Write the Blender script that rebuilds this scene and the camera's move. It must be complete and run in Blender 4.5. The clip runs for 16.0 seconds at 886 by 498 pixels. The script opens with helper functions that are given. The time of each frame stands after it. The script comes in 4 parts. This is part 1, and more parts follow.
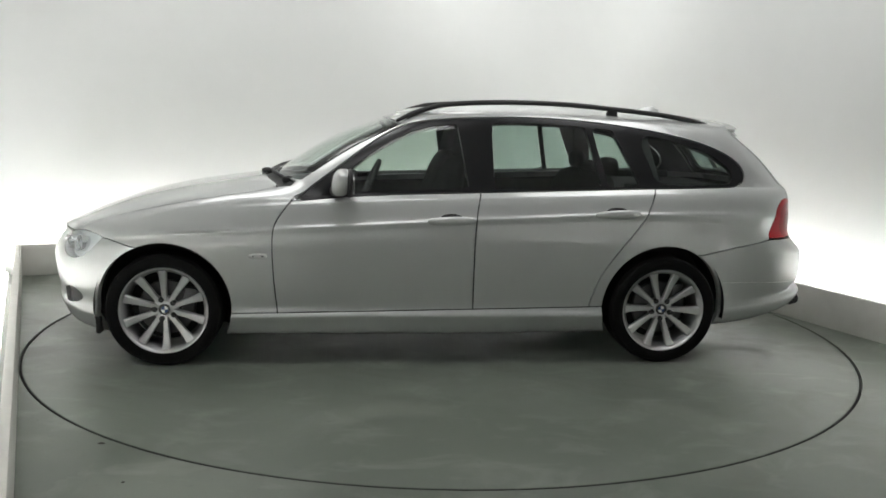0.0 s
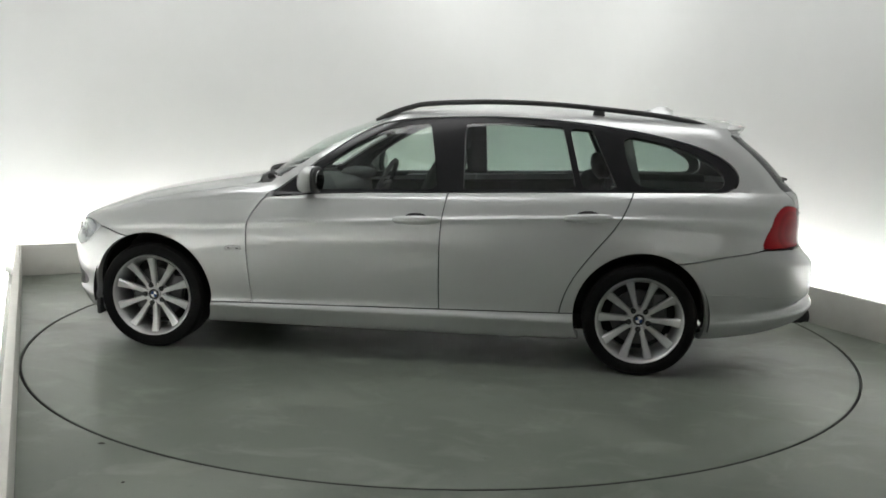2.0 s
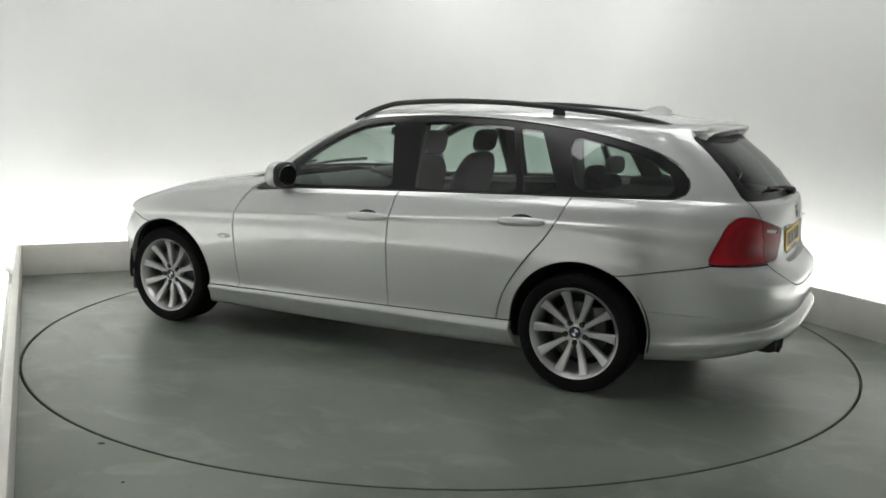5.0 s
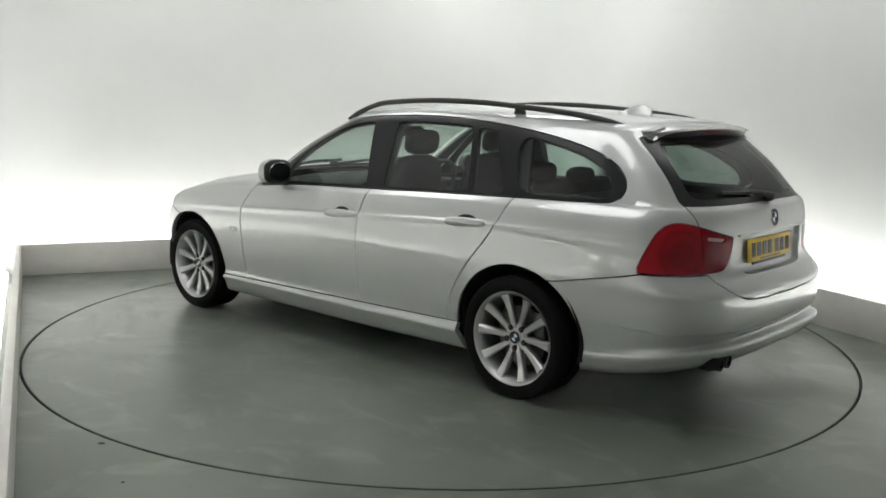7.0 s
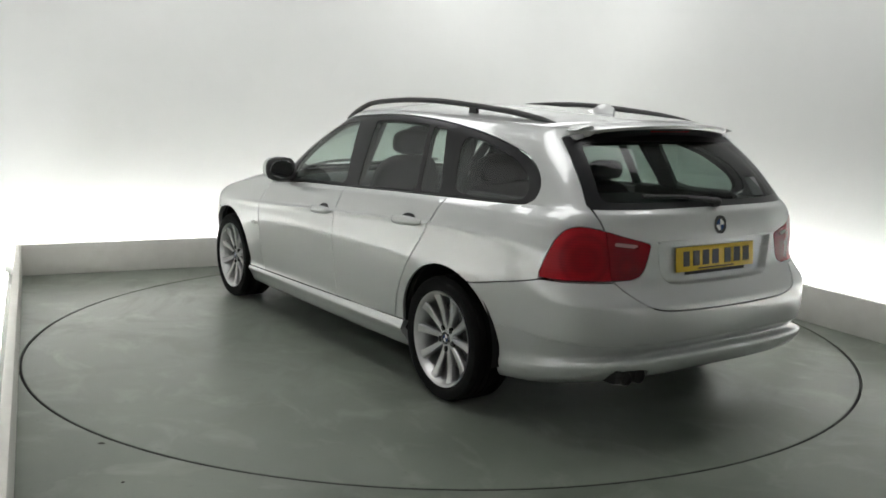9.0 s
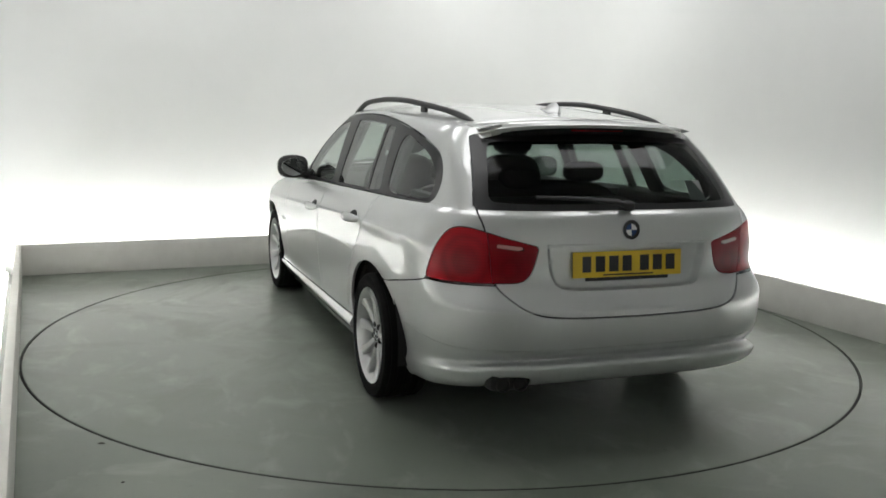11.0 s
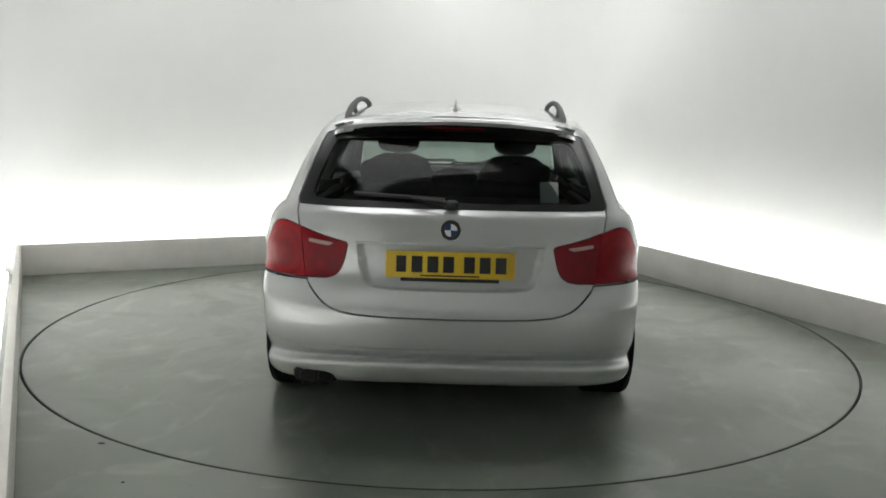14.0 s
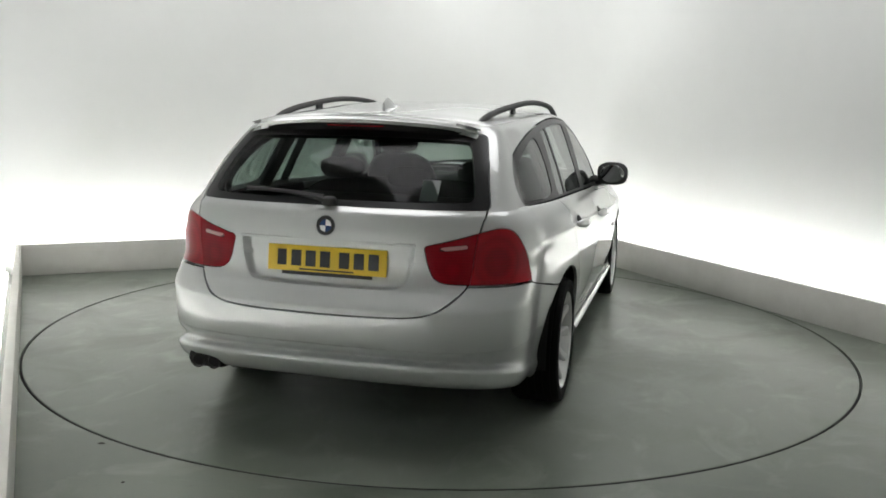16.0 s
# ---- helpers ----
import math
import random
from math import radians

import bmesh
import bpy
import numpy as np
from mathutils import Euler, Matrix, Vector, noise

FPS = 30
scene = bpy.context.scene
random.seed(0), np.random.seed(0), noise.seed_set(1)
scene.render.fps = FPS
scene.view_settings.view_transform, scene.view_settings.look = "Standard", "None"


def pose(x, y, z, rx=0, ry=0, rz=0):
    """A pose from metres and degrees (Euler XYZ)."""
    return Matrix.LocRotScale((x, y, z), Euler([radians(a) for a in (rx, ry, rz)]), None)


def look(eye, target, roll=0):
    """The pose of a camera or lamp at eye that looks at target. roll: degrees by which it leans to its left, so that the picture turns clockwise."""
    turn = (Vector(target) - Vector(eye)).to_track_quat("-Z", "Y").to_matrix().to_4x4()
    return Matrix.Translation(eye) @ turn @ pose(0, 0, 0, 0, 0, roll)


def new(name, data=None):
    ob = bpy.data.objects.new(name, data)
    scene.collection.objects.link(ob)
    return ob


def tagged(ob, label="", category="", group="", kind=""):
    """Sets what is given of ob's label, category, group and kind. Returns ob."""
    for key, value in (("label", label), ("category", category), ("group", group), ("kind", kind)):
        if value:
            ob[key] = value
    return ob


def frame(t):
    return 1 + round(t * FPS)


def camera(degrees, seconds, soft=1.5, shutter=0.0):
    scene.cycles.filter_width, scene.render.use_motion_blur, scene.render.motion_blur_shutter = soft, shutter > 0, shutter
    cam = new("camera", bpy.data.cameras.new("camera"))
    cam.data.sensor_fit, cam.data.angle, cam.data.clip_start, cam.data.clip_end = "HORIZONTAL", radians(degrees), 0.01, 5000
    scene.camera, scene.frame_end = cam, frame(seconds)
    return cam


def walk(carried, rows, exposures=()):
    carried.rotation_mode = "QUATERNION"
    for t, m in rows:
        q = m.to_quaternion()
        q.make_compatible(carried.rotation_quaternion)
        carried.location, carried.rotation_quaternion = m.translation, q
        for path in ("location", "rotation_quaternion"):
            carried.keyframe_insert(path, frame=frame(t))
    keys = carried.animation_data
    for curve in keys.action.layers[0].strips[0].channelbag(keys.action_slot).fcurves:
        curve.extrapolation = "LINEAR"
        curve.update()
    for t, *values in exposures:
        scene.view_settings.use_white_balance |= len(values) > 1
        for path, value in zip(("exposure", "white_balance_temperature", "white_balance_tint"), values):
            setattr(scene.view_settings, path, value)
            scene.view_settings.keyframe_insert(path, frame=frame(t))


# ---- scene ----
FOV = 52.96
cam = camera(FOV, 16.0, soft=1.7)
EYE = (0.0, -5.614, 1.409)
AIM = (-0.00266, -0.0587, 0.5288)
cam_pose = look(EYE, AIM, 1.366)
walk(cam, [(0.0, cam_pose), (16.0, cam_pose)])
scene.view_settings.exposure = -0.09

# the room is closed; a weak even world is added as fill light
world = bpy.data.worlds.new("world")
scene.world = world
world.use_nodes = True
world.node_tree.nodes["Background"].inputs[0].default_value = (0.95, 1.0, 0.98, 1)
world.node_tree.nodes["Background"].inputs[1].default_value = 0.05

COVE = 30.0       # strip lamps in the trough behind the kerb
CEIL = 3.5       # ceiling light boxes


# ---- materials ----
def mat(name, color, rough=0.5, metal=0.0, grain=0.0, grain_scale=60.0, stain=0.0, stain_scale=3.0,
        bump=0.0, coat=0.0, emit=0.0, spec=0.5, stain_color=None):
    m = bpy.data.materials.new(name)
    m.use_nodes = True
    nt = m.node_tree
    b = nt.nodes["Principled BSDF"]
    b.inputs["Base Color"].default_value = (*color, 1)
    b.inputs["Roughness"].default_value = rough
    b.inputs["Metallic"].default_value = metal
    b.inputs["Specular IOR Level"].default_value = spec
    b.inputs["Coat Weight"].default_value = coat
    b.inputs["Coat Roughness"].default_value = 0.04
    if emit:
        b.inputs["Emission Color"].default_value = (*color, 1)
        b.inputs["Emission Strength"].default_value = emit
    if not (grain or stain or bump):
        return m
    tc = nt.nodes.new("ShaderNodeTexCoord")
    n1 = nt.nodes.new("ShaderNodeTexNoise")
    n1.inputs["Scale"].default_value = grain_scale
    n1.inputs["Detail"].default_value = 6
    n2 = nt.nodes.new("ShaderNodeTexNoise")
    n2.inputs["Scale"].default_value = stain_scale
    n2.inputs["Detail"].default_value = 5
    n2.inputs["Roughness"].default_value = 0.6
    for n in (n1, n2):
        nt.links.new(tc.outputs["Object"], n.inputs["Vector"])
    r2 = nt.nodes.new("ShaderNodeValToRGB")
    r2.color_ramp.elements[0].position, r2.color_ramp.elements[1].position = 0.42, 0.68
    nt.links.new(n2.outputs["Fac"], r2.inputs["Fac"])
    mix1 = nt.nodes.new("ShaderNodeMix")
    mix1.data_type = "RGBA"
    dark = stain_color or tuple(c * 0.6 for c in color)
    mix1.inputs["A"].default_value = (*color, 1)
    mix1.inputs["B"].default_value = (*dark, 1)
    ms = nt.nodes.new("ShaderNodeMath")
    ms.operation = "MULTIPLY"
    ms.inputs[1].default_value = stain
    nt.links.new(r2.outputs["Color"], ms.inputs[0])
    nt.links.new(ms.outputs[0], mix1.inputs["Factor"])
    mix2 = nt.nodes.new("ShaderNodeMix")
    mix2.data_type, mix2.blend_type = "RGBA", "OVERLAY"
    mix2.inputs["Factor"].default_value = grain
    nt.links.new(mix1.outputs["Result"], mix2.inputs["A"])
    bw = nt.nodes.new("ShaderNodeRGBToBW")
    nt.links.new(n1.outputs["Color"], bw.inputs[0])
    nt.links.new(bw.outputs[0], mix2.inputs["B"])
    nt.links.new(mix2.outputs["Result"], b.inputs["Base Color"])
    if stain:
        mr = nt.nodes.new("ShaderNodeMapRange")
        mr.inputs["To Min"].default_value, mr.inputs["To Max"].default_value = rough * 0.8, min(1, rough * 1.25)
        nt.links.new(n2.outputs["Fac"], mr.inputs["Value"])
        nt.links.new(mr.outputs[0], b.inputs["Roughness"])
    if bump:
        bp = nt.nodes.new("ShaderNodeBump")
        bp.inputs["Strength"].default_value = bump
        bp.inputs["Distance"].default_value = 0.002
        nt.links.new(n1.outputs["Fac"], bp.inputs["Height"])
        nt.links.new(bp.outputs[0], b.inputs["Normal"])
    return m


def glass(name, tint, gloss=1.0, least=0.06):
    m = bpy.data.materials.new(name)
    m.use_nodes = True
    nt = m.node_tree
    nt.nodes.clear()
    out = nt.nodes.new("ShaderNodeOutputMaterial")
    tr = nt.nodes.new("ShaderNodeBsdfTransparent")
    tr.inputs[0].default_value = (*tint, 1)
    gl = nt.nodes.new("ShaderNodeBsdfGlossy")
    gl.inputs["Roughness"].default_value = 0.02
    gl.inputs["Color"].default_value = (gloss, gloss, gloss, 1)
    lw = nt.nodes.new("ShaderNodeLayerWeight")
    lw.inputs["Blend"].default_value = 0.5
    pw = nt.nodes.new("ShaderNodeMath")
    pw.operation = "POWER"
    pw.inputs[1].default_value = 4.5
    nt.links.new(lw.outputs["Facing"], pw.inputs[0])
    fr = nt.nodes.new("ShaderNodeMapRange")
    fr.inputs["To Min"].default_value = least
    nt.links.new(pw.outputs[0], fr.inputs["Value"])
    mx = nt.nodes.new("ShaderNodeMixShader")
    nt.links.new(fr.outputs[0], mx.inputs[0])
    nt.links.new(tr.outputs[0], mx.inputs[1])
    nt.links.new(gl.outputs[0], mx.inputs[2])
    nt.links.new(mx.outputs[0], out.inputs[0])
    return m


M_WALL = mat("wall_paint", (0.81, 0.82, 0.80), 0.75, grain=0.06, grain_scale=9, stain=0.05, stain_scale=1.2, spec=0.2)
M_NEAR = mat("near_bounce_grey", (0.80, 0.80, 0.79), 0.9, grain=0.2, grain_scale=40, stain=0.2)
M_KERB = mat("kerb_paint", (0.62, 0.61, 0.57), 0.6, grain=0.1, grain_scale=14, stain=0.25, stain_scale=2.2, bump=0.1)


def floor_mat(name, base, pale, dark, shift):
    """Worn grey floor paint: broad patches, cloudy grime, pale scuffs and a fine grain."""
    m = bpy.data.materials.new(name)
    m.use_nodes = True
    nt = m.node_tree
    b = nt.nodes["Principled BSDF"]
    tc = nt.nodes.new("ShaderNodeTexCoord")

    def cloud(scale, detail, lo, hi, stretch=(1, 1, 1), turn=0.0, distort=0.0):
        mp = nt.nodes.new("ShaderNodeMapping")
        mp.inputs["Location"].default_value = (shift, shift * 0.7, 0)
        mp.inputs["Rotation"].default_value = (0, 0, turn)
        mp.inputs["Scale"].default_value = stretch
        n = nt.nodes.new("ShaderNodeTexNoise")
        n.inputs["Scale"].default_value, n.inputs["Detail"].default_value, n.inputs["Distortion"].default_value = scale, detail, distort
        n.inputs["Roughness"].default_value = 0.62
        r = nt.nodes.new("ShaderNodeMapRange")
        r.inputs["From Min"].default_value, r.inputs["From Max"].default_value = lo, hi
        nt.links.new(tc.outputs["Object"], mp.inputs["Vector"])
        nt.links.new(mp.outputs[0], n.inputs["Vector"])
        nt.links.new(n.outputs["Fac"], r.inputs["Value"])
        return r.outputs[0]

    def blend(a, fac, color, amount):
        mul = nt.nodes.new("ShaderNodeMath")
        mul.operation = "MULTIPLY"
        mul.inputs[1].default_value = amount
        nt.links.new(fac, mul.inputs[0])
        mx = nt.nodes.new("ShaderNodeMix")
        mx.data_type = "RGBA"
        nt.links.new(mul.outputs[0], mx.inputs["Factor"])
        if isinstance(a, tuple):
            mx.inputs["A"].default_value = (*a, 1)
        else:
            nt.links.new(a, mx.inputs["A"])
        mx.inputs["B"].default_value = (*color, 1)
        return mx.outputs["Result"]
    grime = cloud(0.9, 6, 0.40, 0.60, distort=0.6)
    patch = cloud(1.3, 7, 0.49, 0.62, distort=0.8)
    scuff = cloud(2.6, 6, 0.53, 0.72, (1.0, 1.7, 1), 0.6, 0.7)
    spot = cloud(26.0, 3, 0.66, 0.72)
    fine = cloud(140.0, 4, 0.3, 0.7)
    c = blend(base, grime, dark, 0.65)
    c = blend(c, patch, pale, 0.62)
    c = blend(c, scuff, tuple(min(1, v * 1.35) for v in pale), 0.55)
    c = blend(c, spot, tuple(v * 0.6 for v in dark), 0.5)
    c = blend(c, fine, pale, 0.10)
    nt.links.new(c, b.inputs["Base Color"])
    rr = nt.nodes.new("ShaderNodeMapRange")
    rr.inputs["To Min"].default_value, rr.inputs["To Max"].default_value = 0.30, 0.48
    nt.links.new(patch, rr.inputs["Value"])
    nt.links.new(rr.outputs[0], b.inputs["Roughness"])
    bp = nt.nodes.new("ShaderNodeBump")
    bp.inputs["Strength"].default_value, bp.inputs["Distance"].default_value = 0.08, 0.002
    nt.links.new(fine, bp.inputs["Height"])
    nt.links.new(bp.outputs[0], b.inputs["Normal"])
    return m


M_FLOOR = floor_mat("floor_paint", (0.124, 0.143, 0.116), (0.190, 0.206, 0.175), (0.095, 0.109, 0.087), 3.1)
M_DISC = floor_mat("disc_paint", (0.133, 0.151, 0.125), (0.184, 0.200, 0.171), (0.106, 0.121, 0.099), 7.7)
# near-black: the shade inside the turntable's gap is put into this colour
M_GAP = mat("dark_gap", (0.012, 0.012, 0.011), 0.8)
M_CEIL = mat("ceiling_paint", (0.64, 0.64, 0.64), 0.8, grain=0.05, grain_scale=10)
M_TUBE = mat("tube_glow", (1.0, 1.0, 1.0), 0.5, emit=COVE)
M_BOX = mat("light_box_glow", (1.0, 1.0, 1.0), 0.5, emit=CEIL)
M_CASE = mat("white_metal", (0.7, 0.7, 0.7), 0.4, grain=0.05)


# ---- mesh helpers ----
def link(name, bm, material, parent=None, label="", smooth=None):
    me = bpy.data.meshes.new(name)
    bm.to_mesh(me)
    bm.free()
    for m in material if isinstance(material, (list, tuple)) else [material]:
        me.materials.append(m)
    if smooth is not None:
        me.shade_smooth()
        me.set_sharp_from_angle(angle=radians(smooth))
    ob = new(name, me)
    if parent:
        ob.parent = parent
    if label:
        ob["label"] = label
    return ob


def part(name, bm, material, parent, label="", smooth=35):
    return link(name, bm, material, parent, label, smooth)


def empty(name):
    e = new(name)
    e.empty_display_size = 0.2
    return e


def box(sx, sy, sz, at=(0, 0, 0), bevel=0.0, bm=None, rot=None, seg=2):
    tmp = bmesh.new()
    bmesh.ops.create_cube(tmp, size=1)
    bmesh.ops.scale(tmp, vec=(sx, sy, sz), verts=tmp.verts)
    if bevel:
        bmesh.ops.bevel(tmp, geom=tmp.edges[:], offset=bevel, segments=seg, affect="EDGES", profile=0.5)
    m = Matrix.Translation(at) @ (rot.to_4x4() if rot else Matrix())
    bmesh.ops.transform(tmp, matrix=m, verts=tmp.verts)
    return merge(bm, tmp)


def merge(bm, tmp):
    if bm is None:
        return tmp
    me = bpy.data.meshes.new("tmp")
    tmp.to_mesh(me)
    tmp.free()
    bm.from_mesh(me)
    bpy.data.meshes.remove(me)
    return bm


def prism(poly, z0, z1, bm=None, m=None):
    """A plan polygon pulled up from z0 to z1."""
    bm = bm or bmesh.new()
    lo = [bm.verts.new((x, y, z0)) for x, y in poly]
    hi = [bm.verts.new((x, y, z1)) for x, y in poly]
    n = len(poly)
    bm.faces.new(lo[::-1])
    bm.faces.new(hi)
    for i in range(n):
        bm.faces.new((lo[i], lo[(i + 1) % n], hi[(i + 1) % n], hi[i]))
    if m:
        bmesh.ops.transform(bm, matrix=m, verts=bm.verts)
    return bm


def lathe(profile, n=48, bm=None, axis="Z"):
    """A profile of (radius, height) turned round z (or y)."""
    bm = bm or bmesh.new()
    rings = []
    for r, h in profile:
        ring = []
        for i in range(n):
            a = 2 * math.pi * i / n
            c, s = r * math.cos(a), r * math.sin(a)
            ring.append(bm.verts.new((c, s, h) if axis == "Z" else (c, h, -s)))
        rings.append(ring)
    for a, b in zip(rings, rings[1:]):
        for i in range(n):
            bm.faces.new((a[i], a[(i + 1) % n], b[(i + 1) % n], b[i]))
    return bm


def tube(points, radius, n=10, bm=None, flat=1.0, caps=True):
    """A round bar along points; flat squeezes it upright."""
    bm = bm or bmesh.new()
    pts = [Vector(p) for p in points]
    rings = []
    for i, p in enumerate(pts):
        d = (pts[min(i + 1, len(pts) - 1)] - pts[max(i - 1, 0)]).normalized()
        side = d.cross(Vector((0, 0, 1)))
        side = side.normalized() if side.length > 1e-3 else Vector((0, 1, 0))
        up = side.cross(d)
        rr = radius[i] if isinstance(radius, (list, tuple)) else radius
        rings.append([bm.verts.new(p + side * math.cos(2 * math.pi * k / n) * rr + up * math.sin(2 * math.pi * k / n) * rr * flat)
                      for k in range(n)])
    for a, b in zip(rings, rings[1:]):
        for k in range(n):
            bm.faces.new((a[k], a[(k + 1) % n], b[(k + 1) % n], b[k]))
    if caps:
        bm.faces.new(rings[0][::-1])
        bm.faces.new(rings[-1])
    return bm


def smooth_line(pts, n=8):
    """A Catmull-Rom line through a few points."""
    p = [np.array(q, float) for q in pts]
    p = [2 * p[0] - p[1]] + p + [2 * p[-1] - p[-2]]
    out = []
    for i in range(1, len(p) - 2):
        a, b, c, d = p[i - 1:i + 3]
        for k in range(n):
            t = k / n
            out.append(0.5 * (2 * b + (c - a) * t + (2 * a - 5 * b + 4 * c - d) * t * t + (3 * b - a - 3 * c + d) * t ** 3))
    out.append(p[-2])
    return out


# ---- the studio: it lies turned against the camera ----

ROOM = pose(0, 0, 0, 0, 0, 24.9)   # room x across, room y away from the camera
HALF, BACK, FRONT = 2.475, 2.66, -6.4
GAP, HIGH, KERB = 0.42, 3.4, 0.25
DISC = 2.47


def setting(name, bm, material, label, category, smooth=None):
    bmesh.ops.transform(bm, matrix=ROOM, verts=bm.verts)
    return tagged(link(name, bm, material, None, "", smooth), label, category, kind="structure")


def outline(half, back, front, radius, n=14):
    """The plan of the room with rounded far corners, from the near end on one side round to the other."""
    pts = [(-half, front)]
    for cx, a0 in ((-half + radius, 180), (half - radius, 90)):
        for i in range(n + 1):
            a = radians(a0 - 90 * i / n)
            pts.append((cx + radius * math.cos(a), back - radius + radius * math.sin(a)))
    pts.append((half, front))
    return pts


def build_room():
    # floor round the turntable: one sheet with a round hole
    bm = bmesh.new()
    n = 128
    inner = [bm.verts.new(((DISC + 0.008) * math.cos(2 * math.pi * i / n), (DISC + 0.008) * math.sin(2 * math.pi * i / n), 0)) for i in range(n)]
    outer = []
    for i in range(n):
        a = 2 * math.pi * i / n
        c, s = math.cos(a), math.sin(a)
        k = min((3.3 / abs(c)) if abs(c) > 1e-6 else 99, ((3.6 if s > 0 else 6.9) / abs(s)) if abs(s) > 1e-6 else 99)
        outer.append(bm.verts.new((c * k, s * k, 0)))
    for i in range(n):
        bm.faces.new((inner[i], outer[i], outer[(i + 1) % n], inner[(i + 1) % n]))
    low = [bm.verts.new((v.co.x, v.co.y, -0.06)) for v in inner]
    for i in range(n):
        bm.faces.new((inner[i], inner[(i + 1) % n], low[(i + 1) % n], low[i]))
    for sx in (-1, 1):
        prism([(sx * 3.29, -6.89), (sx * 3.3, -6.89), (sx * 3.3, -6.9), (sx * 3.29, -6.9)][::1], -0.05, -0.02, bm)
    setting("floor", bm, M_FLOOR, "grey painted concrete floor with scuffs and dust", "floor")
    bm = prism([(3.4 * math.cos(2 * math.pi * i / 48), 3.4 * math.sin(2 * math.pi * i / 48)) for i in range(48)], -0.10, -0.061)
    setting("turntable_pit", bm, M_GAP, "pit below the turntable, coloured near-black for the gap's shade", "pit")

    # wall with rounded far corners
    bm = bmesh.new()
    ln = outline(HALF + GAP, BACK + GAP, FRONT, 0.9)
    lo = [bm.verts.new((x, y, 0)) for x, y in ln]
    hi = [bm.verts.new((x, y, HIGH)) for x, y in ln]
    for i in range(len(ln) - 1):
        bm.faces.new((lo[i + 1], lo[i], hi[i], hi[i + 1]))
    wall = setting("wall_curved", bm, M_WALL, "white seamless studio wall with rounded corners", "wall", 60)
    sol = wall.modifiers.new("thick", "SOLIDIFY")
    sol.thickness, sol.offset = 0.1, -1
    # added end wall, out of view: its pale colour bounces light onto the car
    bm = box(2 * HALF + 2 * GAP + 0.2, 0.1, HIGH, (0, FRONT - 0.05, HIGH / 2))
    setting("near_bounce_wall", bm, M_NEAR, "pale grey unseen wall behind the camera, added to bounce light", "wall")
    bm = box(2 * HALF + 2 * GAP + 0.3, BACK + GAP - FRONT + 0.3, 0.1, (0, (BACK + GAP + FRONT) / 2, HIGH + 0.05))
    setting("ceiling", bm, M_CEIL, "grey plain studio ceiling", "ceiling")

    # kerb boards: straight runs all round
    t = 0.042
    runs = (("kerb_back", 2 * HALF + 2 * t, t, (0, BACK + t / 2)),
            ("kerb_side", t, BACK - FRONT, (-HALF - t / 2, (BACK + FRONT) / 2)),
            ("kerb_side", t, BACK - FRONT, (HALF + t / 2, (BACK + FRONT) / 2)))
    # unseen board added at the near end, keeps lamp light from under the car
    runs += (("near_light_block", 2 * HALF - 0.004, t, (0, FRONT + GAP)),)
    for name, sx, sy, (x, y) in runs:
        bm = box(sx - 0.002, sy - 0.002, KERB, (x, y, KERB / 2 + 0.001), 0.004)
        setting(name, bm, M_KERB, "low off-white painted board hiding the strip lamps", "kerb", 40)


def strip_lamp(length, m):
    lamp = tagged(empty("strip_lamp"), "white strip lamp in the trough behind the kerb", "lamp", "strip lamps behind the kerb")
    part("housing", box(length, 0.09, 0.05, (0, 0, 0.026), 0.006), M_CASE, lamp)
    bm = bmesh.new()
    tube([(-length / 2 + 0.02, 0, 0.075), (length / 2 - 0.02, 0, 0.075)], 0.019, 12, bm)
    part("tube", bm, M_TUBE, lamp, "glowing white tube")
    lamp.matrix_basis = ROOM @ m
    return lamp


def ceiling_light(m, sx, sy):
    lamp = tagged(empty("ceiling_light"), "large flat white light box on the ceiling", "lamp", "light boxes on the ceiling")
    part("frame", box(sx, sy, 0.06, (0, 0, -0.031), 0.008), M_CASE, lamp)
    part("diffuser", box(sx - 0.06, sy - 0.06, 0.02, (0, 0, -0.072), 0.004), M_BOX, lamp, "glowing white diffuser")
    lamp.matrix_basis = ROOM @ m
    return lamp


build_room()
for i in range(3):
    strip_lamp(1.7, pose(-1.75 + 1.75 * i, BACK + 0.14, 0))
for sx in (-1, 1):
    # the fourth on each side is an added fill lamp, out of view
    for i in range(4):
        strip_lamp(1.7, pose(sx * (HALF + 0.14), BACK - 0.9 - 1.75 * i, 0, 0, 0, 90))
# two more added behind the camera, unseen, to brighten the car's near face
for i in range(2):
    strip_lamp(1.7, pose(-0.2 + 1.8 * i, FRONT + 0.16, 0))
for x, y in ((-1.2, 1.3), (1.5, 1.75), (-1.2, -1.25), (1.2, -1.25)):
    ceiling_light(pose(x, y, HIGH), 1.5, 1.5)


def turntable():
    disc = tagged(empty("turntable"), "large round grey turntable flush with the floor", "turntable")
    n = 160
    bm = lathe([(0.001, 0.0), (0.6, 0.0), (1.4, 0.0), (DISC - 0.010, 0.0), (DISC - 0.007, -0.003), (DISC - 0.007, -0.05), (0.001, -0.05)], n)
    part("plate", bm, M_DISC, disc, "", 30)
    # black band added at the rim: paints the gap's dark line wider
    band = lathe([(DISC - 0.0068, -0.05), (DISC - 0.0068, -0.0015), (DISC - 0.0005, -0.0015), (DISC - 0.0005, -0.05)], n)
    part("gap_shade_band", band, M_GAP, disc, "black band round the edge, added to widen the gap's dark line", 30)
    return disc


disc = turntable()


